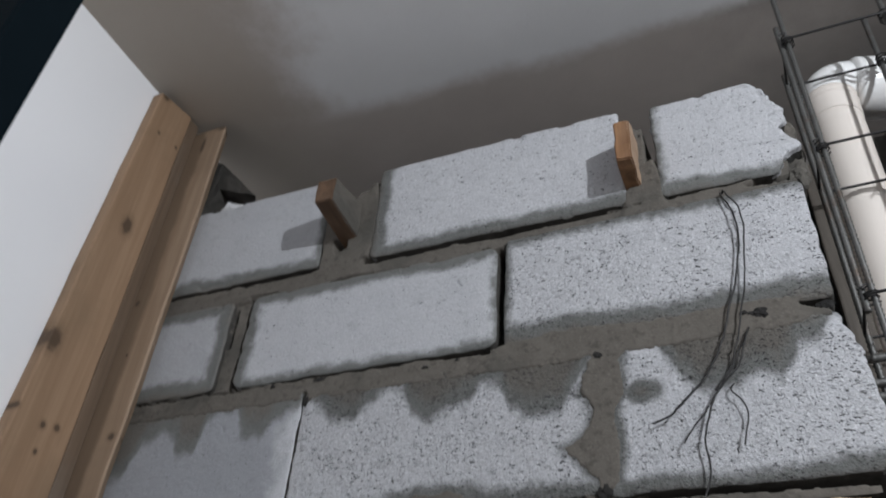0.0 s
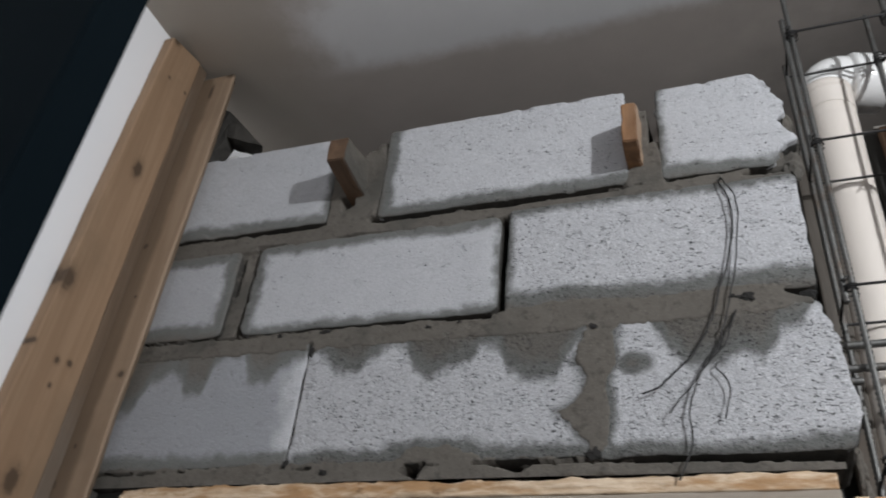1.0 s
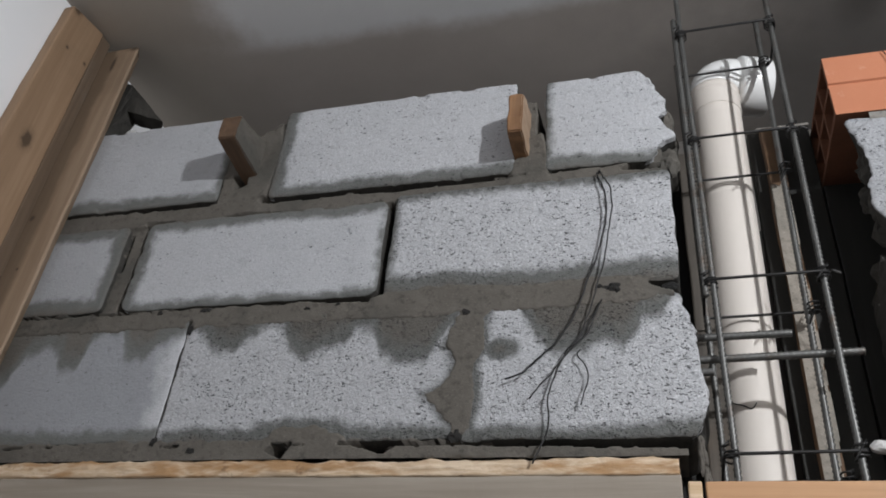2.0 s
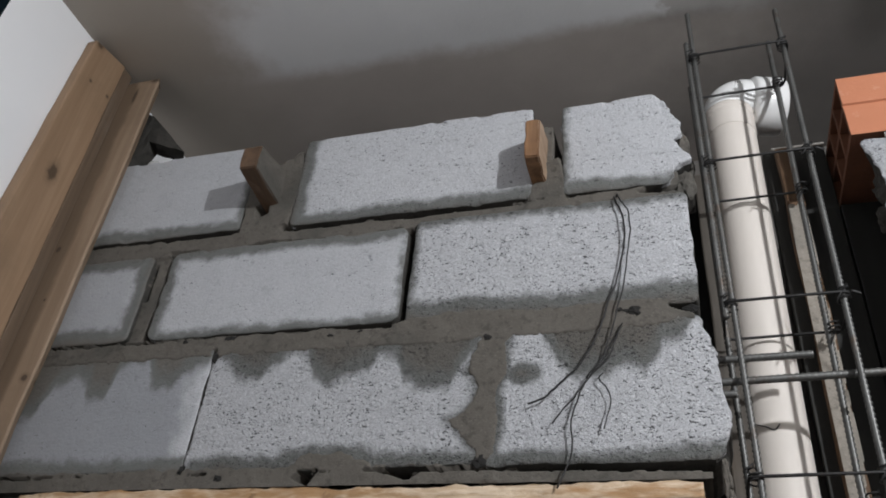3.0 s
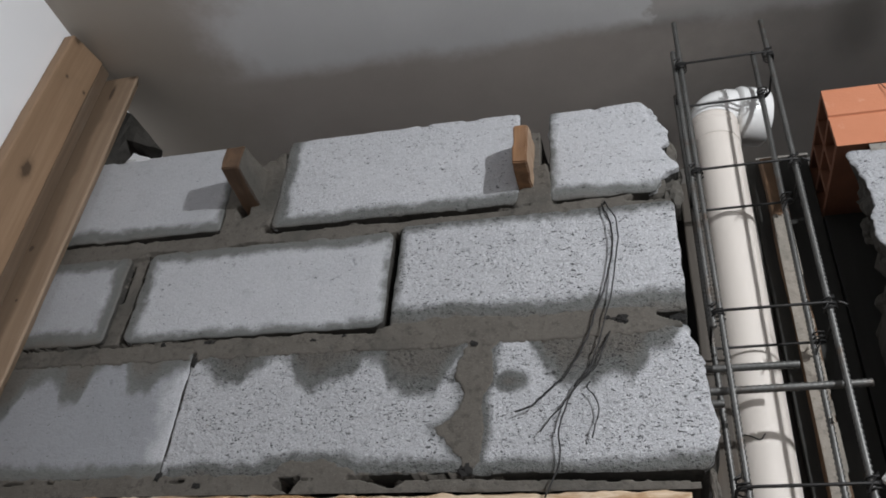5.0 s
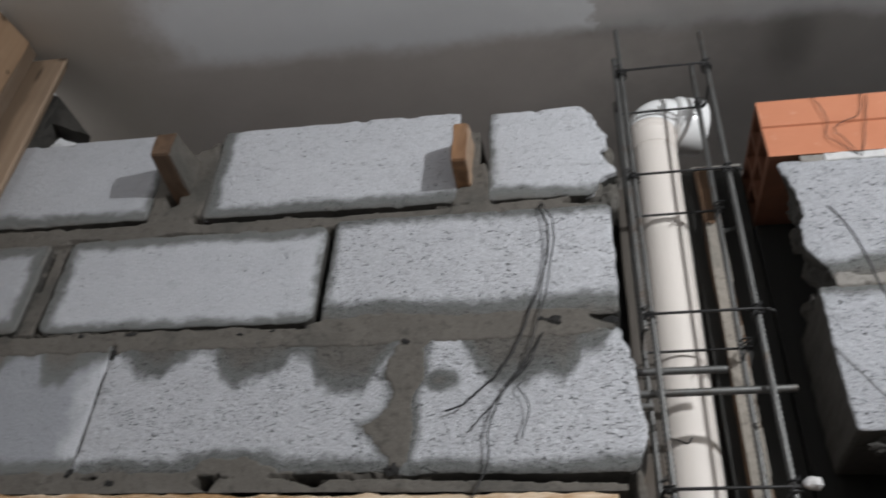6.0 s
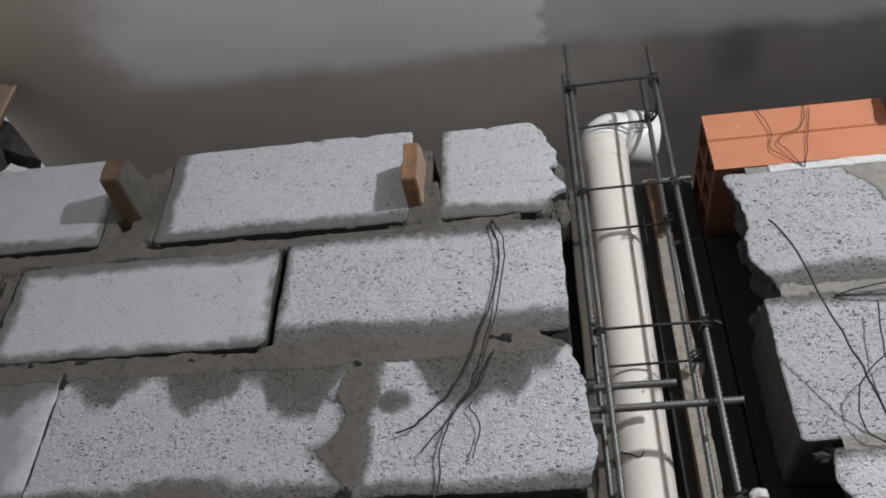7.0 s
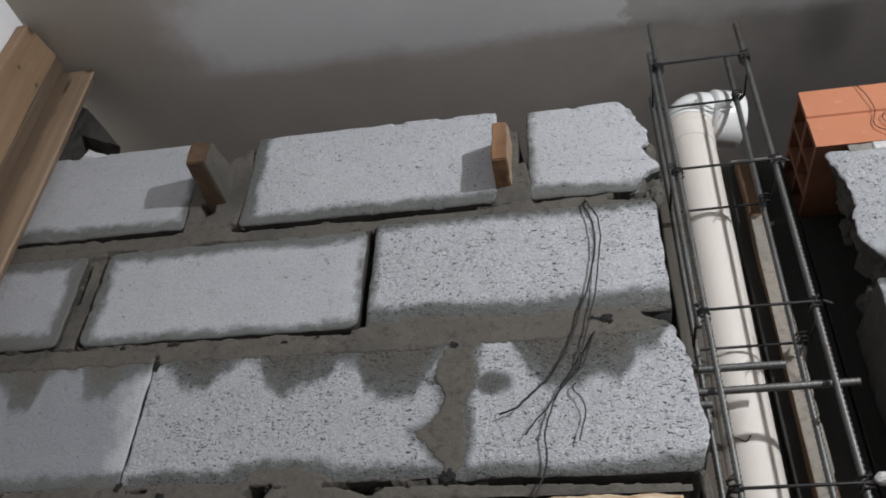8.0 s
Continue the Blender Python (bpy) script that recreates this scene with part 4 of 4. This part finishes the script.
for k in range(0, 9):
    a = math.pi / 2 * k / 8
    c = Vector((PX, PY, 2.766)) + OUT * 0.042 * (1 - math.cos(a)) + Vector((0, 0, 0.040 * math.sin(a)))
    elbow.append((tuple(c), 0.0475, tuple(Vector((0, 0, 1)) * math.cos(a) + OUT * math.sin(a))))
tip = Vector((PX, PY, 2.798)) + OUT * 0.042
elbow += [(tuple(tip + OUT * 0.003), 0.0470, tuple(OUT))]
bent = part("elbow", lathe("elbow", elbow, ACROSS), PVC_WHITE, pipe, "glossy white elbow")
mouth = [(tuple(tip + OUT * d), r, tuple(OUT)) for d, r in ((0.002, 0.0485), (0.006, 0.0575), (0.010, 0.0595), (0.060, 0.0595), (0.064, 0.058), (0.066, 0.054))]
part("end_socket", lathe("end_socket", mouth, ACROSS), PVC_WHITE, bent, "wide glossy white socket")

# ---- reinforcement cage ----
cage = thing("rebar_cage", (0.27, 1.16, FLOOR), "steel reinforcement cage of ribbed bars and thin stirrups", "rebar cage")
FOOT = FLOOR + 0.002
for x, y, low_end, top, r, drift in ((0.193, 1.110, FOOT, 2.908, 0.0040, 0.006), (0.1835, 1.113, 2.20, 2.825, 0.0044, 0.002), (0.185, 1.204, FOOT, 2.80, 0.0042, 0.004), (0.352, 1.110, FOOT, 2.878, 0.0042, -0.005), (0.3455, 1.208, FOOT, 2.902, 0.0044, -0.013)):
    line = [(x + drift, y, min(low_end, 2.0)), (x + drift, y, 2.0)] if low_end < 2.0 else [(x + drift, y, low_end)]
    part("bar", tube("bar", line + [(x + drift * 0.7, y + 0.001, 2.25), (x + drift * 0.4, y + 0.003, 2.55), (x, y + 0.008, top)], r, 8, 0.0015), STEEL, cage)
for z in (0.27, 0.55, 0.83, 1.11, 1.39, 1.675, 1.956, 2.223, 2.504, 2.771):
    tilt = 0.0016 * math.sin(z * 23)
    a, b, c, d, r = 0.185, 0.358, 1.103, 1.216, 0.012
    loop = []
    for cx, cy, start in ((b - r, d - r, 0), (a + r, d - r, 90), (a + r, c + r, 180), (b - r, c + r, 270)):
        for k in range(4):
            t = radians(start + 30 * k)
            px, py = cx + r * math.cos(t), cy + r * math.sin(t)
            loop.append((px, py, z + tilt * (px - 0.27) / 0.09 - 0.01 * (py - 1.16) * math.sin(z * 9)))
    stirrup = part("stirrup", tube("stirrup", loop, 0.0023, 8, closed=True), WIRE, cage, "thin dark stirrup")
    hook = bend([(b + 0.002, c + 0.004, z + 0.004), (b + 0.008, c + 0.006, z + 0.003), (b + 0.015, c + 0.008, z)], 3)
    if 1.9 < z < 2.6:
        part("hook", tube("hook", hook, 0.0023, 6), WIRE, stirrup)
    if z > 1.9:
        for n, (x, y) in enumerate(((0.194, 1.112), (0.349, 1.112), (0.345, 1.207))):
            coil = [(x + 0.0095 * math.cos(k * 0.9 + n), y + 0.0095 * math.sin(k * 0.9 + n), z - 0.010 + 0.0011 * k) for k in range(20)]
            coil += [coil[-1][:2] + (z + 0.016,), (x - 0.012, y - 0.014, z + 0.006 - 0.02 * n)]
            part("tie_wire", tube("tie_wire", coil, 0.0014, 5), WIRE, stirrup)
for a, b, r in (((0.10, 1.150, 2.150), (0.299, 1.150, 2.152), 0.0055), ((0.10, 1.130, 2.103), (0.384, 1.130, 2.108), 0.0055), ((0.10, 1.126, 2.083), (0.186, 1.126, 2.083), 0.0055)):
    ob = part("dowel_bar", tube("dowel_bar", [a, b], r, 8, 0.0010), STEEL)
    tagged(ob, "short ribbed steel dowel bar set into the block wall", "rebar", "dowel bars in the wall")
crumb = part("mortar_speck", lump("mortar_speck", (0.370, 1.106, 1.962), (0.012, 0.010, 0.009), 17, 2), PALE_MORTAR)
tagged(crumb, "small whitish crumb of mortar stuck on a stirrup", "mortar crumb")
loop = part("wire_loop", tube("wire_loop", bend([(0.212, 1.2395, 2.086), (0.226, 1.230, 2.078), (0.238, 1.2265, 2.071), (0.246, 1.2265, 2.080)], 4), 0.001, 5), WIRE)
tagged(loop, "scrap of thin black wire on the drain pipe", "wire")

# ---- wedges in the top joints ----
def wedge(x0, x1, front, zb, zt, wb, wt, label, wood):
    ob = thing("wooden_wedge", ((x0 + x1) / 2, 1.1, wb), label, "wedge", "wedges in the wall")
    bm = bmesh.new()
    v = [bm.verts.new(p) for p in ((x0, front, zb), (x1, front + 0.002, zb), (x1, front + 0.002, zt + 0.003), (x0, front, zt),
                                   (x0, 1.16, wb), (x1, 1.16, wb), (x1, 1.16, wt), (x0, 1.16, wt))]
    for f in ((0, 1, 2, 3), (4, 7, 6, 5), (0, 4, 5, 1), (3, 2, 6, 7), (0, 3, 7, 4), (1, 5, 6, 2)):
        bm.faces.new([v[k] for k in f])
    bmesh.ops.bevel(bm, geom=bm.edges[:], offset=0.0022, segments=2, affect="EDGES")
    bmesh.ops.subdivide_edges(bm, edges=[e for e in bm.edges if e.calc_length() > 0.02], cuts=4, use_grid_fill=True)
    for w in bm.verts:
        w.co += Vector(noise.noise_vector(w.co * 70)) * 0.0018 + Vector(noise.noise_vector(w.co * 28)) * 0.002
    bm.normal_update()
    # the +x side takes mortar on the dark wedge, paler pine on the thin one
    for f in bm.faces:
        f.material_index = 1 if f.normal.x > 0.6 and f.calc_center_median().y > front + (0.012 if wood is DARK_WEDGE else 0.003) else 0
    part("wedge_body", mesh_bm("wedge_body", bm), wood, ob).data.materials.append(MORTAR if wood is DARK_WEDGE else WEDGE_SIDE)


wedge(-0.656, -0.619, 0.997, 2.538, 2.588, 2.520, 2.625, "dark damp pine wedge driven into a top joint", DARK_WEDGE)
wedge(-0.110, -0.084, 1.030, 2.500, 2.588, 2.500, 2.625, "thin orange-brown pine wedge in a top joint", WEDGE_WOOD)

# ---- loose wire on the wall ----
def wire(points, label, r=0.0013, close=True):
    points = [(x, FACE - 0.0022 - 0.5 * (FACE - y) if close else y, z) for x, y, z in points]
    line = [p + Vector(noise.noise_vector(p * 38)) * 0.0025 + Vector(noise.noise_vector(p * 110)) * 0.0012 for p in bend(points, 7)]
    ob = part("loose_wire", tube("loose_wire", line, r * 0.94, 6), WIRE)
    return tagged(ob, label, "wire", "loose binding wires")


HANG = "thin black binding wire hanging from a joint in the wall"
wire([(0.036, 1.104, 2.446), (0.040, 1.086, 2.440), (0.056, 1.076, 2.385), (0.048, 1.078, 2.30), (0.030, 1.082, 2.215), (0.006, 1.082, 2.14), (-0.020, 1.078, 2.10)], HANG)
wire([(0.034, 1.104, 2.447), (0.034, 1.088, 2.436), (0.048, 1.080, 2.38), (0.040, 1.084, 2.31), (0.022, 1.086, 2.245), (0.000, 1.086, 2.180), (-0.028, 1.084, 2.128), (-0.072, 1.082, 2.083), (-0.105, 1.078, 2.064)], HANG, 0.0016)
wire([(0.036, 1.100, 2.196), (0.030, 1.088, 2.178), (0.012, 1.082, 2.135), (-0.026, 1.080, 2.086), (-0.041, 1.080, 2.036), (-0.043, 1.082, 1.986), (-0.064, 1.080, 1.938)], HANG, 0.0015)
wire([(0.034, 1.098, 2.192), (0.022, 1.086, 2.165), (-0.004, 1.080, 2.118), (-0.034, 1.078, 2.078), (-0.068, 1.076, 2.034)], HANG, 0.0011)
wire([(0.004, 1.096, 2.112), (0.000, 1.084, 2.100), (0.010, 1.082, 2.086), (0.012, 1.082, 2.060), (0.003, 1.080, 2.022)], HANG, 0.0011)
RIGHT = "thin black binding wire springing out of a joint of the pier"
wire([(0.549, 1.100, 2.018), (0.546, 1.090, 2.026), (0.535, 1.060, 2.054), (0.517, 1.035, 2.098), (0.493, 1.015, 2.165), (0.471, 0.995, 2.245), (0.440, 0.980, 2.308)], RIGHT, 0.0015, False)
wire([(0.549, 1.100, 2.018), (0.530, 1.088, 2.022), (0.514, 1.080, 2.033), (0.512, 1.070, 2.068), (0.531, 1.060, 2.103), (0.577, 1.050, 2.136), (0.62, 1.050, 2.155)], RIGHT, 0.0011, False)
wire([(0.551, 1.100, 2.018), (0.556, 1.088, 2.035), (0.562, 1.075, 2.09), (0.566, 1.070, 2.15), (0.580, 1.070, 2.22)], RIGHT, 0.0013, False)
wire([(0.534, 1.100, 2.248), (0.560, 1.082, 2.252), (0.60, 1.070, 2.256), (0.68, 1.065, 2.27)], RIGHT)
wire([(0.534, 1.098, 2.246), (0.570, 1.086, 2.243), (0.62, 1.080, 2.236), (0.70, 1.075, 2.228)], RIGHT)
OVER = "thin black wire looped over the clay brick"
wire([(0.553, 1.096, 2.503), (0.530, 1.090, 2.525), (0.509, 1.088, 2.55), (0.519, 1.088, 2.583), (0.511, 1.088, 2.633), (0.506, 1.094, 2.648)], OVER, 0.0008)
wire([(0.553, 1.096, 2.503), (0.540, 1.088, 2.530), (0.524, 1.086, 2.562), (0.545, 1.086, 2.580), (0.570, 1.088, 2.593), (0.584, 1.090, 2.636), (0.587, 1.096, 2.648)], OVER, 0.0008)
wire([(0.555, 1.096, 2.503), (0.566, 1.088, 2.535), (0.577, 1.088, 2.575), (0.593, 1.092, 2.640)], OVER, 0.0008)

# ---- scraps on top of the wall ----
scrap = thing("mortar_lump", (-1.05, 1.16, 2.69), "dark lump of mortar lying on top of the block wall", "mortar lump")
bm = bmesh.new()
v = [bm.verts.new(p) for p in ((-1.120, 1.13, 2.69), (-1.108, 1.14, 2.69), (-1.108, 1.18, 2.69), (-1.120, 1.19, 2.69), (-1.120, 1.12, 2.925), (-1.034, 1.122, 2.876), (-0.928, 1.135, 2.758),
                               (-1.120, 1.18, 2.92), (-0.94, 1.165, 2.752), (-1.04, 1.17, 2.868), (-1.03, 1.13, 2.800), (-1.03, 1.17, 2.794))]
for f in ((0, 1, 10, 6, 5, 4), (10, 11, 8, 6), (1, 2, 11, 10), (6, 8, 9, 5), (5, 9, 7, 4), (3, 7, 9, 8, 11, 2), (0, 4, 7, 3), (0, 3, 2, 1)):
    bm.faces.new([v[k] for k in f])
bmesh.ops.triangulate(bm, faces=bm.faces[:])
bmesh.ops.subdivide_edges(bm, edges=bm.edges[:], cuts=4, use_grid_fill=True)
for w in bm.verts:
    w.co += Vector(noise.noise_vector(w.co * 30)) * 0.005 * min(1, max(0, (w.co.z - 2.69) / 0.02))
part("clod", mesh_bm("clod", bm), MORTAR_AND_SHADE, scrap)
chip = part("plaster_chip", lump("plaster_chip", (-0.978, 1.118, 2.703), (0.016, 0.012, 0.013), 8, 2), PALE_MORTAR)
tagged(chip, "small white chip of plaster on the wall top", "plaster chip")

# ---- dark panel beside the camera ----
panel = thing("dark_panel", (-0.54, 0.31, FLOOR), "tall dark navy panel with a plain straight edge", "panel")
leaf = part("panel_leaf", box("panel_leaf", (-0.66, 0.29, FLOOR), (-0.418, 0.33, 2.32), 0.003), NAVY, panel)
part("edge_band", box("edge_band", (-0.4178, 0.291, FLOOR), (-0.4145, 0.329, 2.319), 0.001), NAVY, leaf)
